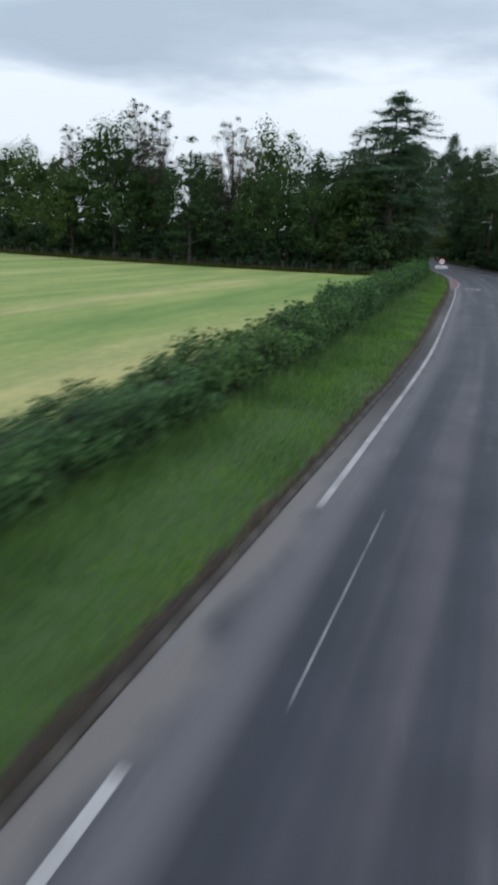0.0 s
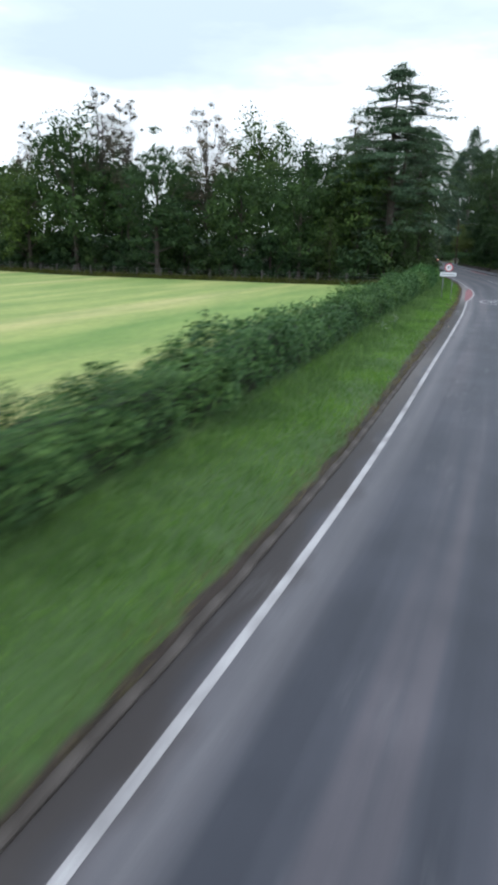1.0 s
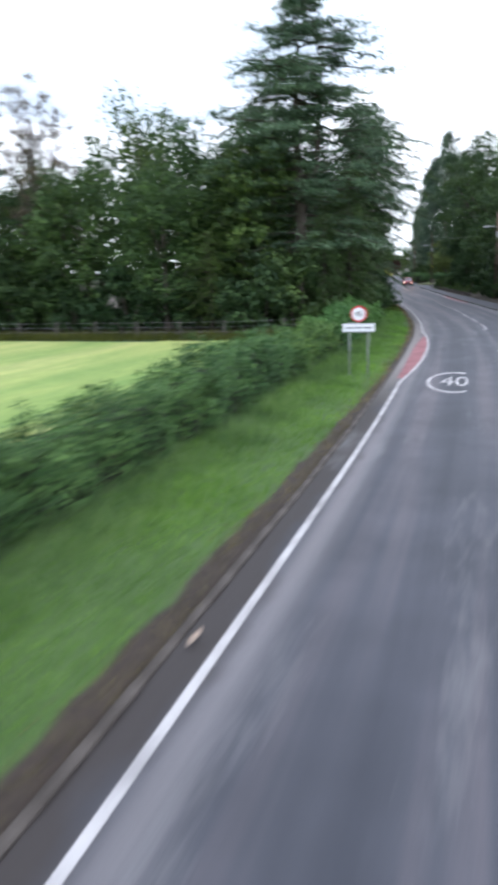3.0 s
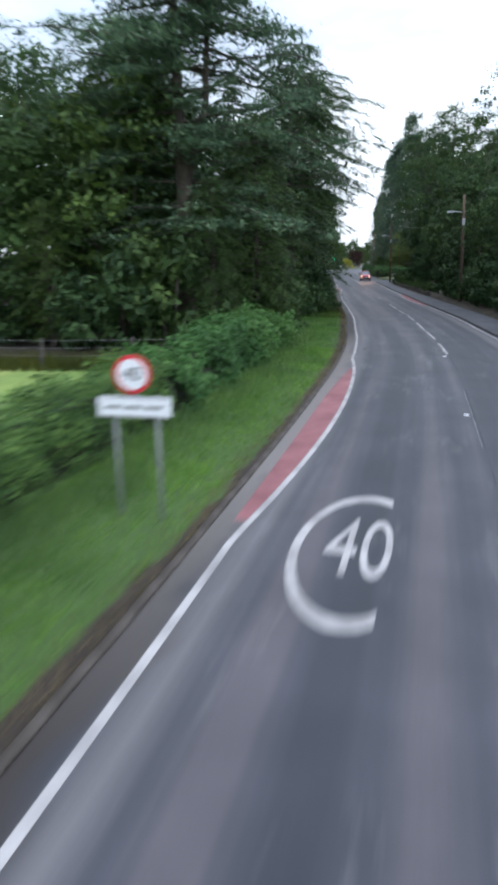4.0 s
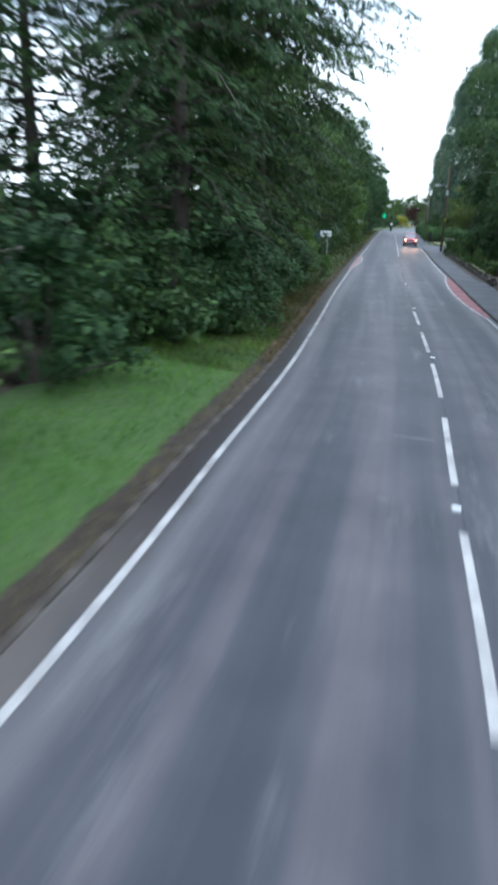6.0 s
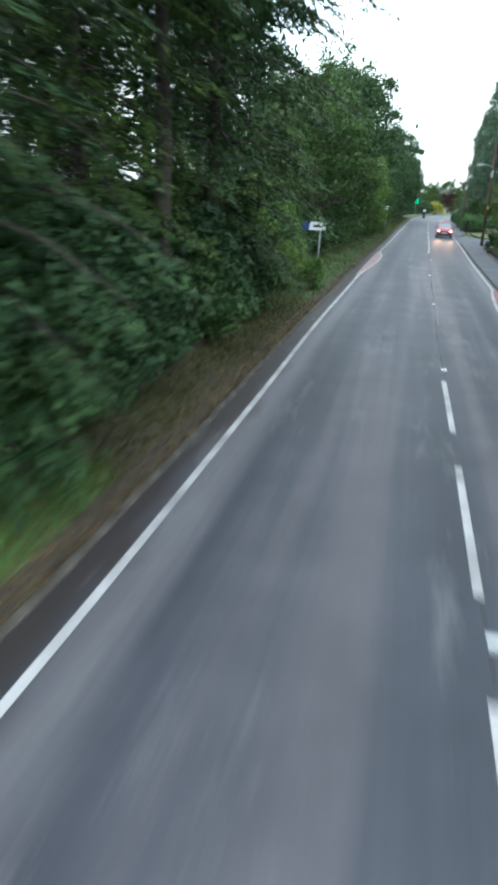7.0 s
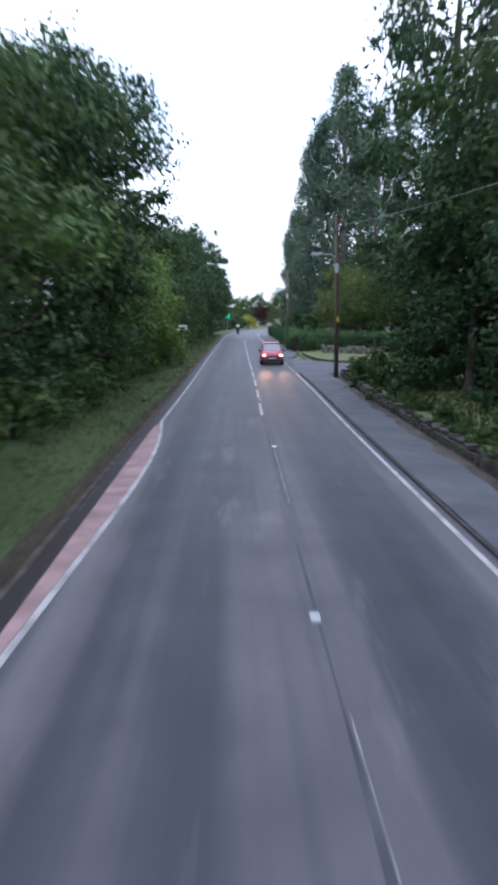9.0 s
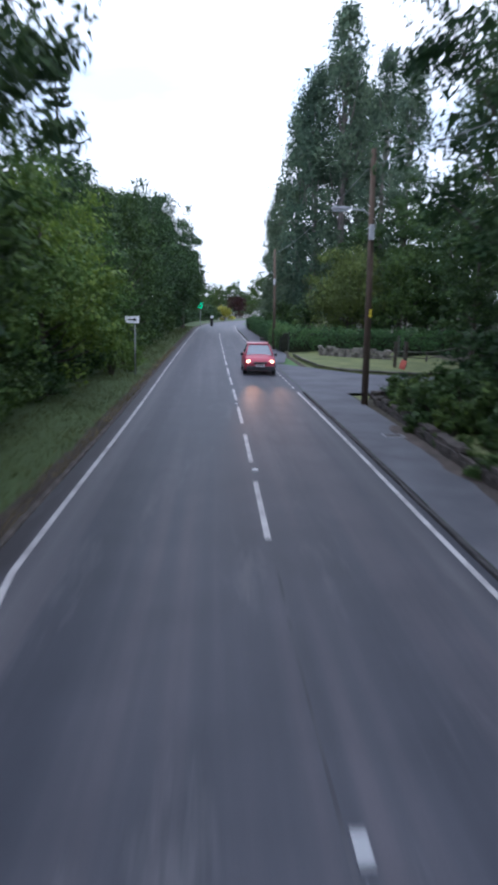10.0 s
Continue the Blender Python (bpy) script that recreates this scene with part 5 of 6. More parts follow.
hp3 = hedge_piece("overgrown_hedge", scaled(*on(-4.3, 126.6), 0.2, 6, 1, 1.02), "overgrown bright green hedge of brambles and nettles", 13, 8.6, 1.45, 1.1, 0.15, LEAF_BRAMBLE, 11500, 0.6, "hedge lengths along the field")
copy_thing(hp3, scaled(*on(-4.4, 118.8), 0.2, 185, 1, 1.0))
for k in range(2, 13):
    y = 14 + 8 * k
    tall = float(np.interp(y, [30, 54, 62, 90, 108, 116, 132], [0.72, 0.78, 1.0, 1.05, 1.1, 1.2, 1.3]))
    turn = math.degrees(math.atan2(EDGE(y - 4) - EDGE(y + 4), 8.0))
    u = float(np.interp(y, [40, 90, 110, 130], [-4.3, -4.75, -4.5, -4.2]))
    copy_thing((hp, hp2)[k % 2], pose(EDGE(y) + u, y, 0.2, 0, 0, turn + (180 if r.random() < 0.5 else 0)) @ Matrix.Diagonal((1.05, 1.0, tall * (0.92, 1.06, 0.98, 1.12)[k % 4], 1)))
# clipped hedges beyond the entrance
gh = hedge_piece("clipped_hedge", scaled(-29.0, 263.5, 0.1, 12, 1), "clipped mid-green garden hedge beside the footway", 21, 10.5, 2.25, 1.1, 0.14, LEAF_HEDGE, 9500, 0.16, "clipped garden hedges")
for k in range(1, 7):
    y = 263.5 + 10 * k
    copy_thing(gh, pose(EDGE(y) + 10.9, y, 0.1, 0, 0, 12 if k < 6 else 4) @ Matrix.Diagonal((1, 1, 1.0 + 0.08 * (k % 2), 1)))
copy_thing(gh, pose(-22.6, 258.0, 0.2, 0, 0, 100))
copy_thing(gh, pose(-12.8, 256.2, 0.2, 0, 0, 98))
stone_wall("garden_wall", "low dark dry-stone garden wall beside the footway", along(10.0, 9.95, 178, 214, 6.0) + [(-19.7, 219.5), (-20.5, 223.4), (-20.7, 225.4), (-19.4, 226.9), (-14.0, 228.4)], 0.36, 0.34, (193, 212), 4, 0.15)
stone_wall("entrance_wall", "low pale stone wall behind the grass island", [(-24.6, 253.2), (-21.5, 251.6), (-18.9, 250.6)], 0.8, 0.4, (0, 0), 9, 0.16, STONE_PALE)

# tree kinds; the first of each stands in its own place
oak = broad_tree("broadleaf_tree", scaled(-23.5, 131.5, 0.1, 0, 1), "broad dark green deciduous tree at the field edge", 31, 14.8, 1.2, 5.4, 0.33, LEAF_BROAD, 80, 90, spread=0.28, core=0.5)
oak2 = broad_tree("broadleaf_tree", scaled(-32, 136, 0.1, 0, 1), "rounded mid-green deciduous tree at the field edge", 32, 16.6, 1.4, 5.6, 0.33, LEAF_BROAD, 80, 90, spread=0.28, core=0.5)
dark = broad_tree("broadleaf_tree", scaled(-45.6, 124.0, 0.1, 0, 1), "dense dark green tree with layered boughs", 33, 16.3, 1.4, 4.6, 0.28, LEAF_DARK, 80, 100, flat=0.4, core=0.4)
airy = broad_tree("slender_tree", scaled(-52.6, 129.2, 0.1, 0, 1), "tall slender sparse-leaved tree with thin grey limbs", 34, 21.6, 8.0, 2.9, 0.2, LEAF_AIRY, 95, 62, BARK, 0.45, 0.24, 0.2, limbs=80, trunk_r=0.15, core=0)
airy2 = broad_tree("slender_tree", scaled(-41.9, 130.0, 0.1, 0, 1), "tall sparse pinkish-brown tree with fine spreading limbs", 35, 19.2, 7.0, 4.1, 0.2, LEAF_AIRY, 130, 62, BARK, 0.45, 0.2, 0.18, limbs=110, trunk_r=0.15, core=0)
cedar = cedar_tree(scaled(-20.0, 131.2, 0.1, 0, 1), "tall blue-green cedar with feathery level boughs and gaps", 36, 22.3, 5.0, 6.5, LEAF_CEDAR)
spruce = tier_tree("spruce_tree", scaled(-40.2, 236, 0.1, 0, 1.08), "narrow dark spruce with drooping boughs", 37, 17.0, 0.8, 3.0, LEAF_YEW, 20, 8, 0.3, 0.26, 0.1, 0.6, 60, 0.12)
pine = broad_tree("pine_tree", scaled(*on(-2.6, 316), 0.1, 0, 1.1), "dark dense pine leaning out over the verge", 38, 14.5, 1.0, 4.6, 0.3, LEAF_DARK, 105, 105, flat=0.85, spread=0.24, slim=0.5, core=0.75)
pop = poplar_tree(scaled(-24.3, 279.8, 0.2, 0, 1), 39, 37.0, 4.0, LEAF_POPLAR, "very tall grey-green poplar behind the garden hedge")
pop2 = poplar_tree(scaled(-27.6, 283, 0.2, 0, 1), 40, 32.0, 4.2, LEAF_POPLAR, "tall grey-green poplar behind the garden hedge")
big = broad_tree("beech_tree", scaled(-14.6, 221.5, 0.3, 0, 0.95), "very tall dark deciduous tree behind the garden wall", 41, 30.0, 2.5, 6.6, 0.29, LEAF_DARK, 150, 135, inner=0.22, spread=0.225, core=1.1, slim=0.6)
small = broad_tree("roadside_tree", scaled(*on(-4.2, 190), 0.15, 0, 0.84), "rounded leafy mid-green tree close to the road", 42, 14.6, 1.0, 4.9, 0.21, LEAF_BROAD, 100, 130, spread=0.26, core=0.6)
small2 = broad_tree("roadside_tree", scaled(*on(-4.9, 210.0), 0.15, 0, 1.22), "rounded dark green tree close to the road", 43, 14.6, 0.6, 4.2, 0.21, LEAF_DARK, 100, 135, spread=0.25, core=0.7)
tall = bough_tree("woodland_tree", scaled(*on(-13, 137.5), 0.15, 0, 0.76), "tall woodland tree with feathery drooping green boughs", 44, 18.5, 1.6, 5.6, LEAF_BROAD, 135, 0.175)
tall2 = bough_tree("woodland_tree", scaled(*on(-5.0, 152.0), 0.15, 0, 1.02), "tall dark woodland tree with drooping boughs over the verge", 45, 19.0, 1.4, 5.8, LEAF_DARK, 140, 0.175, droop=0.28, peak=0.5)
lime = broad_tree("lime_tree", scaled(*on(-4.2, 221.5), 0.15, 0, 1), "bright yellow-green young tree beside the road", 49, 9.8, 0.5, 3.5, 0.19, LEAF_LIGHT, 90, 120, spread=0.28, core=0.7)
arching = bough_tree("arching_tree", scaled(*on(-3.6, 160.5), 0.15, 20, 1), "tall roadside tree with high boughs arching over the road", 48, 19.5, 8.4, 7.8, LEAF_BROAD, 150, 0.175, droop=0.12, peak=0.35, low=0.85, trunk_r=0.2)
gold = broad_tree("garden_tree", scaled(-22.6, 267.0, 0.2, 0, 1), "rounded olive-green garden tree behind the hedge", 46, 10.8, 0.6, 4.4, 0.2, LEAF_OLIVE, 130, 130, spread=0.27, core=0.9)
bush = shrub("shrub", scaled(*on(-4.6, 137), 0.15, 0, 1), "leafy green roadside shrub", 51, 3.4, 2.0, 0.2, LEAF_BROAD, 36, 64, "roadside shrubs")
bush2 = shrub("shrub", scaled(*on(-4.9, 142), 0.15, 0, 1), "dark leafy roadside shrub", 52, 3.8, 2.1, 0.2, LEAF_DARK, 36, 64, "roadside shrubs")
bush3 = shrub("shrub", scaled(*on(-4.2, 170.5), 0.15, 0, 1), "bright yellow-green roadside shrub", 53, 4.4, 1.9, 0.17, LEAF_LIME, 44, 105, "roadside shrubs")

under = shrub("shrub", scaled(-18.5, 136.0, 0.15, 0, 1), "dark undergrowth shrub below the trees", 54, 3.6, 2.1, 0.27, LEAF_DARK, 26, 52, "undergrowth shrubs")
low = shrub("low_plant", scaled(*on(11.0, 184.5), 0.25, 0, 1), "low green plant growing over the garden wall", 57, 1.2, 0.75, 0.13, LEAF_BROAD, 16, 60, "plants along the garden wall")

# belt of trees behind the field
scatter(airy, [(-56.4, 129.6, 1.0), (-27.5, 146, 0.95), (-70, 133, 0.95)], 61, 0.98, 1.03)
scatter(oak2, [(-41.8, 147, 1.12), (-59.5, 127.5, 1.12), (-64, 141, 1.15), (-27, 143, 0.98), (-86, 140, 1.1), (-50, 140, 0.88), (-36, 158, 0.6)], 62, 0.97, 1.05)
scatter(oak, [(-36.5, 128, 0.86), (-54.5, 130.5, 0.95), (-66.5, 127, 1.05), (-77, 134, 1.1), (-98, 146, 1.15), (-46, 133, 0.85), (-29, 127, 0.72), (-110, 155, 1.15)], 63, 0.97, 1.05)
scatter(dark, [(-58.5, 138, 1.0), (-41, 137, 0.8), (-73, 145, 1.05), (-34, 146, 0.88), (-90, 152, 1.1)], 64)
r = random.Random(8)
scatter(under, [(-19 - 2.2 * k, 127.0 - 0.02 * k + r.uniform(-0.6, 2.6) + max(0, (2.2 * k - 36) * 0.23), r.uniform(0.9, 1.5)) for k in range(40)], 65)
scatter(under, [(-20 - 4.5 * k, 136.5 + r.uniform(-1, 3) + max(0, (4.5 * k - 36) * 0.23), r.uniform(1.0, 1.7)) for k in range(18)], 66)
# woodland beside the road
scatter(tall, [(-17.6, 129.0, 0.52), (-25.5, 127.2, 0.5), (-16.8, 133.2, 0.8), on(-5.2, 159.0) + (0.95,), on(-4.6, 179) + (0.62,), (-19.5, 137.0, 0.66), on(-16, 137) + (1.0,), on(-15, 176) + (0.75,)], 67, 0.95, 1.06)
scatter(tall2, [on(-4.4, 167.5) + (0.95,), on(-13, 134) + (0.78,), on(-9.6, 149.5) + (0.84,), on(-13.5, 170) + (0.95,), (-30.5, 174.5, 0.85), on(-10.5, 164) + (0.8,), on(-21, 150) + (0.75,)], 68, 0.95, 1.06)
scatter(bush, [on(-5.6, 133.5) + (0.9,), on(-5.4, 146) + (0.9,), on(-4.4, 153) + (0.9,), on(-4.2, 160.5) + (0.95,), on(-4.6, 178) + (0.95,), on(-6, 164) + (1.3,), on(-7, 156) + (1.4,), on(-8, 141) + (1.3,), on(-4.5, 206.5) + (0.8,), on(-4.4, 222) + (0.9,), on(-4.5, 238) + (0.9,), on(-4.3, 250) + (1.0,)], 69)
scatter(bush2, [on(-3.7, 148.0) + (0.8,), on(-3.5, 150.6) + (0.8,), on(-4.0, 156.7) + (0.9,), on(-4.1, 164.4) + (0.95,), on(-4.5, 167.5) + (1.0,), on(-7, 148) + (1.3,), on(-8, 133) + (1.3,), on(-9, 160) + (1.4,), on(-8, 172) + (1.3,), on(-5.2, 182.5) + (1.0,), on(-4.6, 213.5) + (0.9,), on(-4.4, 230) + (0.9,), on(-4.6, 244) + (1.0,), on(-7, 186) + (1.3,)], 70)
scatter(small2, [on(-4.3, 205.5) + (0.96,)], 89)
scatter(bush2, [on(-2.5 - 0.4 * (k % 3), 150.5 + 1.7 * k) + (0.42 + 0.06 * (k % 4),) for k in range(11)], 90)
scatter(under, [on(-4.4 - 0.5 * (k % 2), 258 + 5 * k) + (1.15,) for k in range(29)], 91)
scatter(bush3, [(-21.6, 174.5, 0.4), (-35.3, 231.4, 0.55), (-34.9, 233.6, 0.5), on(-3.4, 173.8) + (0.95,), on(-2.5, 173.0) + (0.5,), on(-2.7, 174.6) + (0.6,), on(-2.9, 177.2) + (0.62,), on(-4.2, 173.2) + (0.8,), on(-5.0, 176.4) + (0.95,), on(-4.0, 179.3) + (0.65,), on(-5.8, 172.0) + (1.1,), on(-5.6, 217.5) + (1.0,)], 71)
scatter(small, [on(-5.8, 181.5) + (0.68,), on(-6.2, 219) + (0.72,), on(-4.9, 235) + (0.72,), on(-5, 250) + (0.84,), on(-9.5, 203) + (0.95,), on(-9, 229) + (0.74,), on(-10, 244) + (0.9,)], 72, 0.96, 1.05)
scatter(small2, [on(-6.4, 207.5) + (0.88,), on(-5.6, 200.0) + (0.85,), on(-6, 227) + (0.76,), on(-4.9, 243) + (0.86,), on(-5, 259) + (0.92,), on(-10, 187) + (0.95,), on(-10.5, 213) + (0.8,), on(-5.2, 269) + (0.95,), on(-11, 258) + (1.0,), on(-10, 272) + (1.15,)], 73, 0.96, 1.05)
scatter(pine, [(-13.8, 213.5, 0.78), (-12.2, 204.0, 0.7), (-12.5, 219.5, 0.85), on(-6.5, 282) + (1.1,), on(-5.2, 294) + (1.2,), on(-4.2, 304) + (1.2,), on(-3.6, 330) + (0.95,), on(-10, 325) + (1.0,), on(-4.5, 345) + (0.85,)], 74)
r = random.Random(21)
scatter(bush2, [on(-3.3 - 0.6 * r.random(), 151 + 2.2 * k) + (r.uniform(0.75, 1.0),) for k in range(10)] + [on(-4.2 - 0.7 * r.random(), 176 + 3.1 * k) + (r.uniform(0.6, 0.9),) for k in range(30)], 84)
scatter(bush, [on(-4.2 - 0.7 * r.random(), 151.5 + 3.3 * k) + (r.uniform(0.8, 1.05),) for k in range(6)] + [on(-5.2 - 0.8 * r.random(), 178 + 4.4 * k) + (r.uniform(0.8, 1.2),) for k in range(20)], 85)
scatter(tall2, [on(-11, 184) + (0.7,), on(-9, 196) + (0.72,), on(-12, 208) + (0.8,)], 86)
scatter(lime, [on(-4.9, 215.0) + (0.86,), on(-4.6, 228.5) + (0.9,), on(-5.4, 236.5) + (0.85,)], 95)
# far side: trees behind the footway
scatter(big, [(-10.8, 208.0, 1.05), (-3.2, 190, 0.88), (1.0, 174, 0.76), (4.0, 158, 0.66), (-3.5, 226, 0.95), (3.5, 210, 0.9), (9, 192, 0.85), (-11.5, 240, 0.86), (-2, 246, 0.95), (10, 170, 0.7), (6, 232, 0.95)], 75, 0.97, 1.04)
scatter(dark, [on(13.2, 138) + (0.68,), on(13.4, 146) + (0.8,), on(13.2, 154) + (0.85,), on(13.4, 162) + (0.85,), on(13.5, 170) + (0.85,), on(13.8, 178) + (0.9,), on(16.5, 186) + (0.9,), on(19, 200) + (0.9,), on(20, 213) + (1.0,), (-13.0, 248, 0.8)], 76)
scatter(under, [on(11.6, 136 + 4.6 * k) + (r.uniform(0.75, 1.0),) for k in range(9)], 77)
scatter(under, [on(18.5, 183 + 4.2 * k) + (1.5,) for k in range(10)] + [on(22, 186 + 5.5 * k) + (1.9,) for k in range(8)] + [(-14, 262, 1.4), (-10, 258, 1.5), (-19, 266, 1.3), (-27.5, 273, 1.2), (-31, 283, 1.2), (-34, 294, 1.2)] + [on(12.0, 133.5 + 4.6 * k) + (r.uniform(0.9, 1.2),) for k in range(10)] + [on(15.2, 184) + (0.9,), on(15.5, 190) + (0.7,), on(17, 196) + (1.0,), on(16.2, 203) + (0.9,), on(17.5, 209.5) + (1.1,), on(17, 216) + (1.0,), (-13, 228, 0.9), (-9, 234, 1.1), (-13.4, 205.5, 0.75), (-12.0, 210.5, 0.95), (-15.6, 218.6, 0.85), (-13.6, 216.5, 1.0), (-16.2, 222.5, 0.9)], 78)
scatter(bush, [(-19.7, 224.9, 0.42), (-18.4, 226.2, 0.5), (-17.0, 224.6, 0.45), (-18.4, 220.4, 0.3), (-19.4, 222.3, 0.36), (-15.5, 226.5, 0.55), (-16.2, 221, 0.4)], 79)
r = random.Random(33)
scatter(low, [on(9.95 + 0.3 * r.random(), 194 + 1.25 * k) + (r.uniform(0.3, 0.6),) for k in range(20)], 94)
scatter(low, [on(10.75 + 0.5 * r.random(), 200 + 1.8 * k) + (r.uniform(0.4, 0.7),) for k in range(9)] + [on(10.5 + 0.4 * r.random(), 216.5 + 1.3 * k) + (r.uniform(0.95, 1.35),) for k in range(6)], 87)
scatter(low, [on(10.9 + 0.8 * r.random(), 182 + 2.3 * k) + (r.uniform(0.4, 0.8),) for k in range(16)] + [on(11.6 + 0.6 * r.random(), 213 + 1.9 * k) + (r.uniform(1.1, 1.7),) for k in range(5)], 88)
scatter(pop, [(-19.6, 275.5, 0.79), (-16.5, 283, 0.85)], 80, 0.99, 1.01)
scatter(pop2, [(-30.4, 290, 0.87), (-33.2, 297, 0.70), (-22.2, 288, 0.95), (-35.5, 308, 0.55)], 81, 0.99, 1.01)
scatter(oak, [(-17, 263, 0.8), (-12, 268, 1.0), (-29.5, 305, 0.8), (-39.5, 326, 0.82), (-33, 318, 0.9), (-6, 258, 1.2)], 82)
scatter(dark, [(-8.5, 236, 1.0), (-3, 229, 1.0), (-13, 262, 1.05), (-5.5, 251, 1.1), (-17, 272, 1.0), (-21, 275, 0.85), (-9, 244, 0.9)], 93)
# far bend
goldbush = shrub("golden_shrub", scaled(-61.9, 400, 0.1, 0, 0.9), "bright golden-yellow shrub at the far bend", 55, 5.0, 3.6, 0.4, LEAF_GOLD, 30, 60)
copper = broad_tree("copper_beech", scaled(-66.3, 446, 0.1, 0, 0.76), "dark copper-red tree at the far bend", 56, 11.5, 0.8, 6.0, 0.5, LEAF_COPPER, 60, 60)
scatter(oak2, [(-58 - 9 * k, 372 + 13 * (k % 3), 0.72 + 0.07 * (k % 2)) for k in range(1, 5)] + [(-97 + 8 * k, 474 + 7 * (k % 2), 0.88) for k in range(7)] + [(-78, 350, 0.9), (-72, 330, 0.9), (-75.0, 458, 0.72), (-70.8, 456, 0.7), (-66.8, 455.5, 0.72), (-63.4, 458, 0.68)], 83)


def far_house():
    h = thing("house", pose(-62.5, 466, 0.1, 0, 0, 20), "small pale house at the far bend", "house")
    render_ = two_scale("pale_render", [(0.3, (0.5, 0.49, 0.46)), (0.7, (0.7, 0.69, 0.66))], 5, 0.6, 0.9)
    slate = two_scale("slate", [(0.3, (0.08, 0.08, 0.09)), (0.7, (0.16, 0.16, 0.17))], 5, 0.6, 0.8)
    wall = part("wall", box_bm((-4, -3, -0.3), (4, 3, 3.2)), render_, h)
    bm = bmesh.new()
    vs = [bm.verts.new(c) for c in ((-4.3, -3.4, 3.1), (4.3, -3.4, 3.1), (4.3, 3.4, 3.1), (-4.3, 3.4, 3.1), (-4.3, 0, 5.6), (4.3, 0, 5.6))]
    for f in ((0, 1, 5, 4), (2, 3, 4, 5), (0, 4, 3), (1, 2, 5), (3, 2, 1, 0)):
        bm.faces.new([vs[i] for i in f])
    part("roof", bm, slate, h)
    for x in (-2.4, 2.0):
        w = part("window", box_bm((x - 0.55, -3.06, 1.0), (x + 0.55, -3.003, 2.2), 0.01), WHITE_SIGN, h)
        part("pane", box_bm((x - 0.45, -3.08, 1.1), (x + 0.45, -3.062, 2.1)), BLACK, w)


far_house()


def far_hills():
    """Low wooded rise closing the view all round."""
    rng = np.random.default_rng(77)
    verts, faces = [], []
    n = 160
    for i in range(n + 1):
        a = 2 * math.pi * i / n
        for rad, hgt in ((700, 0.0), (760, 1.0), (980, 1.6), (1300, 0.0)):
            z = hgt * (9 + 7 * noise.noise(Vector((math.cos(a) * 2.5, math.sin(a) * 2.5, rad * 0.003))) + 2.2 * noise.noise(Vector((math.cos(a) * 40, math.sin(a) * 40, rad))))
            verts.append((-20 + rad * math.sin(a), 160 + rad * math.cos(a), z - 0.5))
    for i in range(n):
        for c in range(3):
            faces.append((i * 4 + c, (i + 1) * 4 + c, (i + 1) * 4 + c + 1, i * 4 + c + 1))
    m = two_scale("far_wood", [(0.3, (0.03, 0.05, 0.03)), (0.7, (0.06, 0.09, 0.05))], 0.12, 0.01, 0.95, 0.8, 2.0)
    ob = new("backdrop", mesh_from("backdrop", verts, faces, m))
    return tagged(ob, "low wooded hills in the distance", "hills", kind="structure")


far_hills()


def cow_parsley(m, seed):
    """Thin branching stems that carry flat heads of tiny white flowers."""
    rng = np.random.default_rng(seed)
    top = thing("cow_parsley", m, "white-flowered cow parsley at the hedge foot", "wild flower", "cow parsley along the hedge")
    bm, heads = bmesh.new(), []
    for k in range(6):
        a, h, r = rng.uniform(0, 6.28), rng.uniform(0.45, 0.8), rng.uniform(0.05, 0.28)
        tip = (r * math.cos(a), r * math.sin(a), h)
        tube(bm, [(0, 0, -0.05), (tip[0] * 0.4, tip[1] * 0.4, h * 0.55), tip], [0.008, 0.006, 0.003], 4, False)
        heads.append(tip)
    part("stems", bm, BLADE_TALL, top)
    c = np.repeat(np.array(heads), 26, axis=0)
    p = c + rng.normal(size=c.shape) * (0.05, 0.05, 0.012)
    nn = rng.normal(size=c.shape) * 0.3
    nn[:, 2] += 1
    tagged(part("flowers", leaf_mesh("flowers", p, nn, 0.026, 0.024, PETAL, rng), PETAL, top, "flat heads of white flowers"), kind="stuff")
    return top


PETAL = paint("white_petal", (0.34, 0.37, 0.29), 0.8)
parsley = cow_parsley(scaled(*on(-2.5, 84.0), 0.2, 0, 1), 5)
r = random.Random(14)
for y in (81.5, 82.6, 86.8):
    copy_thing(parsley, scaled(*on(-2.5 - 0.5 * r.random(), y), 0.2, 360 * r.random(), r.uniform(0.7, 0.95)))


# ---- grass ----
def blades(name, label, count, seed, place, height, width, mat, bend=0.35):
    rng = np.random.default_rng(seed)
    v = np.empty((count, 3, 3))
    for i in range(count):
        x, y, k = place(rng)
        z = gz(x, y) - 0.02
        a, h = rng.uniform(0, 2 * math.pi), height * rng.uniform(0.5, 1.4) * k
        wx, wy = math.cos(a) * width / 2, math.sin(a) * width / 2
        lx, ly = rng.normal(0, bend * h), rng.normal(0, bend * h)
        v[i] = ((x - wx, y - wy, z), (x + wx, y + wy, z), (x + lx, y + ly, z + h))
    me = bpy.data.meshes.new(name)
    me.vertices.add(count * 3)
    me.vertices.foreach_set("co", v.ravel())
    me.loops.add(count * 3)
    me.loops.foreach_set("vertex_index", np.arange(count * 3))
    me.polygons.add(count)
    me.polygons.foreach_set("loop_start", np.arange(count) * 3)
    me.update(calc_edges=True)
    me.materials.append(mat)
    return tagged(new(name, me), label, "grass", kind="stuff")


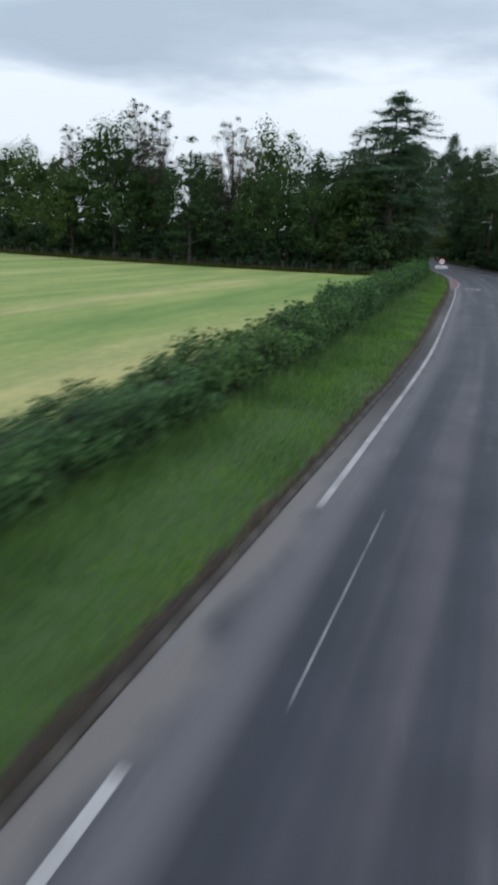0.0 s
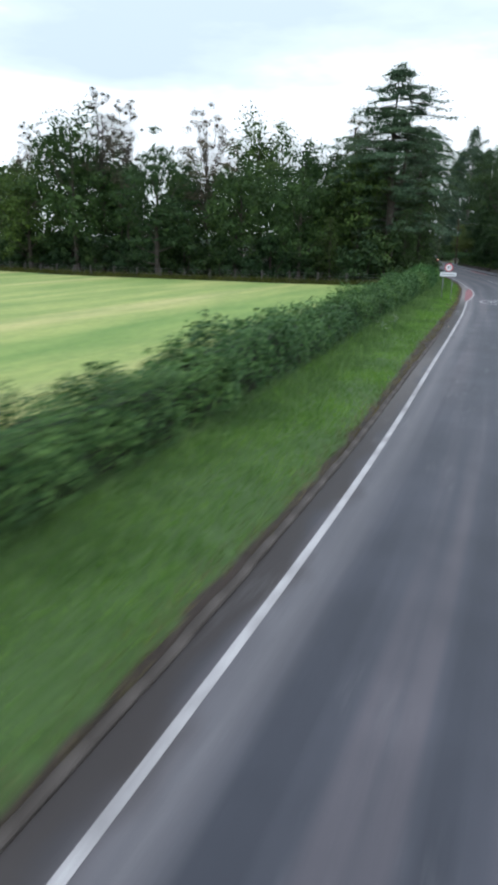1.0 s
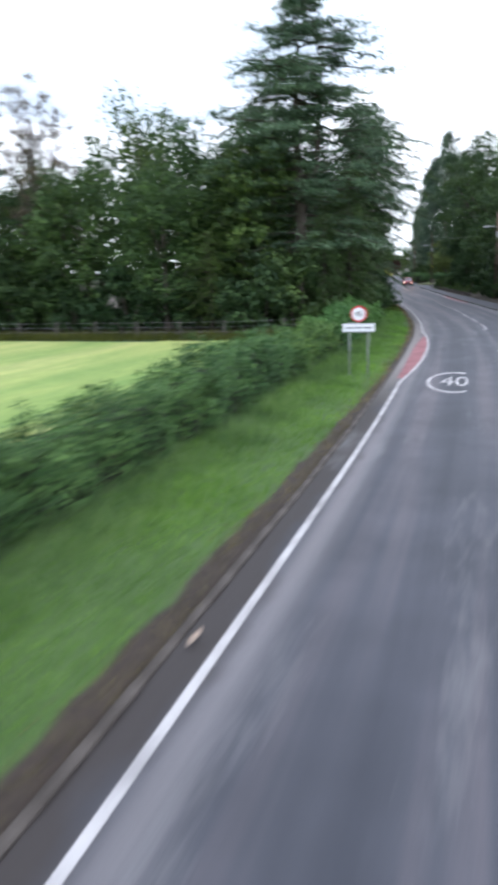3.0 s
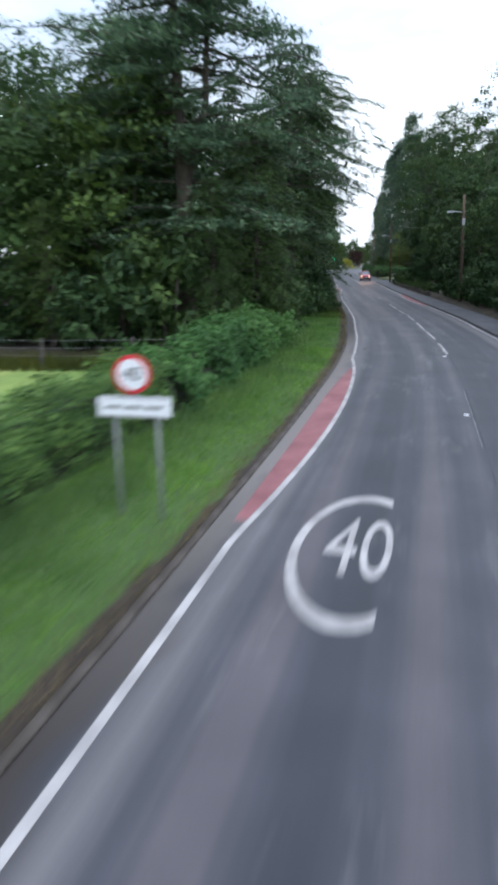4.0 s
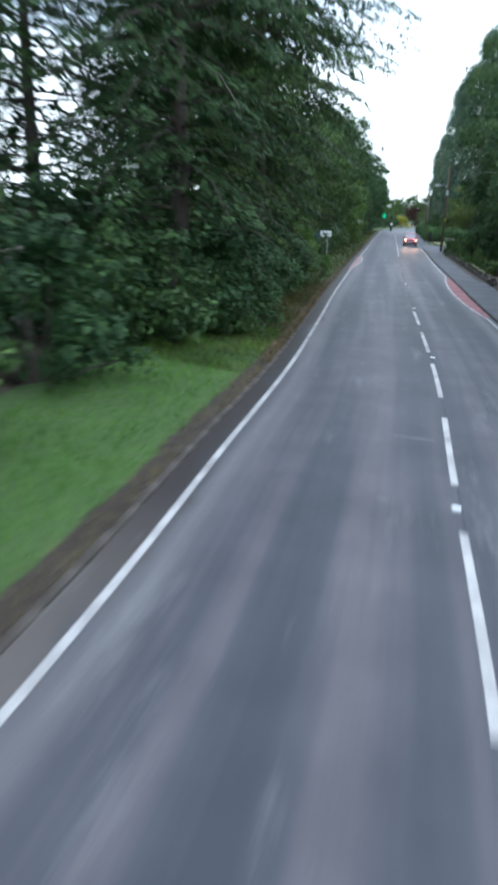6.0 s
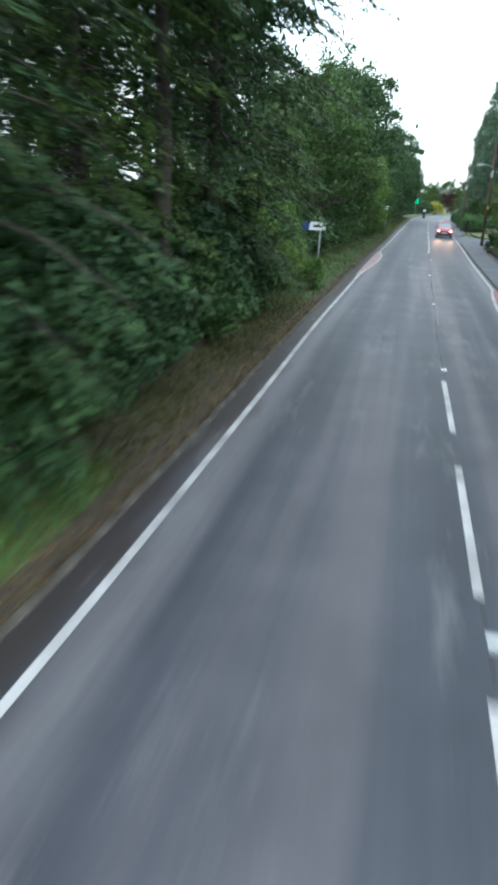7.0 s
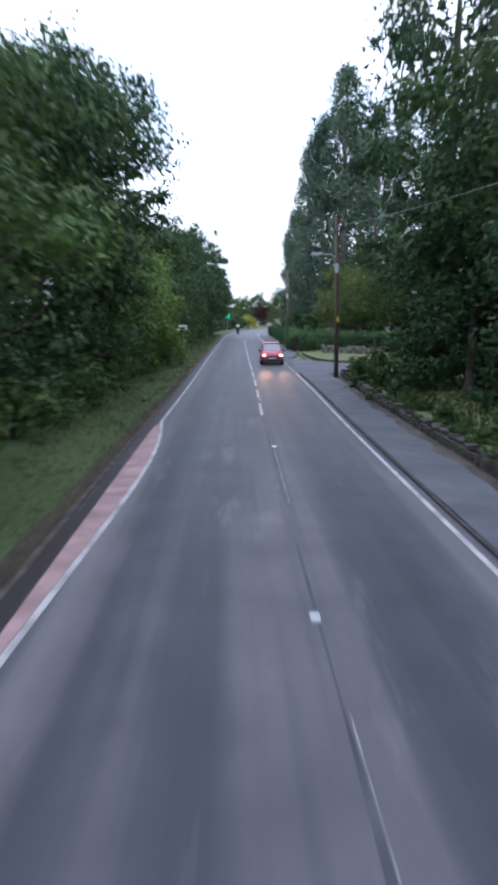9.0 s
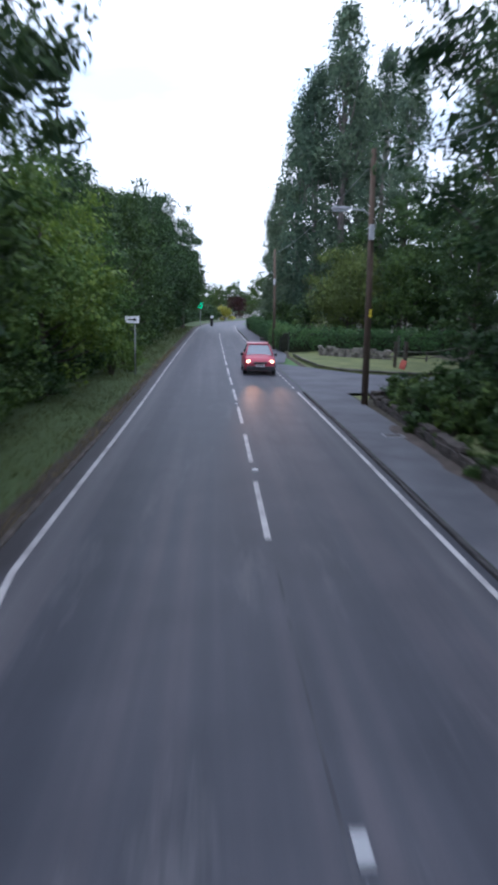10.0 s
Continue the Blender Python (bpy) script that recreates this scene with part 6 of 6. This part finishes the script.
def verge_place(rng):
    y = 30 + 100 * rng.uniform()
    soil = float(np.interp(y, [67, 80, 97, 107, 125, 137], [0.0, 0.22, 0.22, 0.0, 0.06, 0.2]))
    u = -0.70 - soil - 0.14 * max(0.0, 0.5 + noise.noise(Vector((5.0, y * 0.45, 0.0)))) - 2.8 * rng.uniform() ** 0.85
    return EDGE(y) + u, y, 0.7 + 0.5 * noise.noise(Vector((u * 0.7, y * 0.35, 2.0)))


def glade_place(rng):
    y = 127 + 26 * rng.uniform()
    u = -0.95 - 3.4 * rng.uniform() ** 0.85
    return EDGE(y) + u, y, 0.8 + 0.5 * noise.noise(Vector((u * 0.7, y * 0.35, 2.0)))


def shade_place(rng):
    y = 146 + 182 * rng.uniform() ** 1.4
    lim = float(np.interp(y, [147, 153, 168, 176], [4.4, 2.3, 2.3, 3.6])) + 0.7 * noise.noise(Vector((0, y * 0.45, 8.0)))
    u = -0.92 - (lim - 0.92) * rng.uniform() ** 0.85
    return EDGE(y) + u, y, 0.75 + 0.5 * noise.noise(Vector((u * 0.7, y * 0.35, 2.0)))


def tall_place(rng):
    y = 30 + 105 * rng.uniform()
    u = -2.9 + 0.55 * rng.normal() + 0.5 * noise.noise(Vector((1.0, y * 0.25, 4.0)))
    return EDGE(y) + u, y, max(0.3, 0.75 + 0.25 * (-2.6 - u)) + 0.5 * noise.noise(Vector((u, y * 0.5, 7.0)))


def margin_place(rng):
    x = -14 - 85 * rng.uniform()
    return x, wood_edge(x) - rng.uniform(0.3, 3.2), 1.0


def garden_place(rng):
    y = 186 + 40 * rng.uniform()
    return EDGE(y) + rng.uniform(10.9, 15.5), y, 0.9


blades("verge_grass", "long green verge grass beside the road", 95000, 91, verge_place, 0.16, 0.026, BLADE)
blades("shaded_grass", "dull green verge grass under the trees, with shade in its colour", 58000, 95, shade_place, 0.17, 0.02, BLADE_SHADE)
blades("glade_grass", "lush green verge grass below the first woodland trees", 17000, 96, glade_place, 0.17, 0.024, BLADE)
blades("tall_grass", "tall seeding grass at the hedge foot", 15000, 92, tall_place, 0.42, 0.03, BLADE_TALL, 0.4)
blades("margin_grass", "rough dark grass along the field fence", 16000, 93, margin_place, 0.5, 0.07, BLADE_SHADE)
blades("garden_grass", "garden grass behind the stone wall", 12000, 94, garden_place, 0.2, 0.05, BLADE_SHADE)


def litter_place(rng):
    y = 148 + 24 * rng.uniform()
    return EDGE(y) - 0.62 - 2.4 * rng.uniform() ** 1.3, y, 1.0


blades("leaf_litter", "dry brown leaves and twigs on the shaded verge", 9000, 96, litter_place, 0.05, 0.09, LITTER, 1.2)


def dry_place(rng):
    y = 30 + 230 * rng.uniform()
    return EDGE(y) - 0.62 - 0.22 * abs(rng.normal()) - 0.25 * max(0, noise.noise(Vector((3.0, y * 0.3, 1.0)))), y, 1.0


blades("dry_grass", "dry straw-coloured grass fringe along the kerb", 16000, 97, dry_place, 0.11, 0.022, BLADE_DRY, 0.7)

# ---- kerbs, piece by piece ----
kerb_run("kerb_verge", "low mud-caked concrete kerb along the verge", 30, 262, -0.57, 0.038, KERB_MUD, 0.13)
kerb_run("kerb_footway", "concrete kerb along the footway, coloured dark as its gap shadow", 120, 330, WIDTH + 0.29, 0.074, KERB_DARK, 0.11, (227.5, 254))
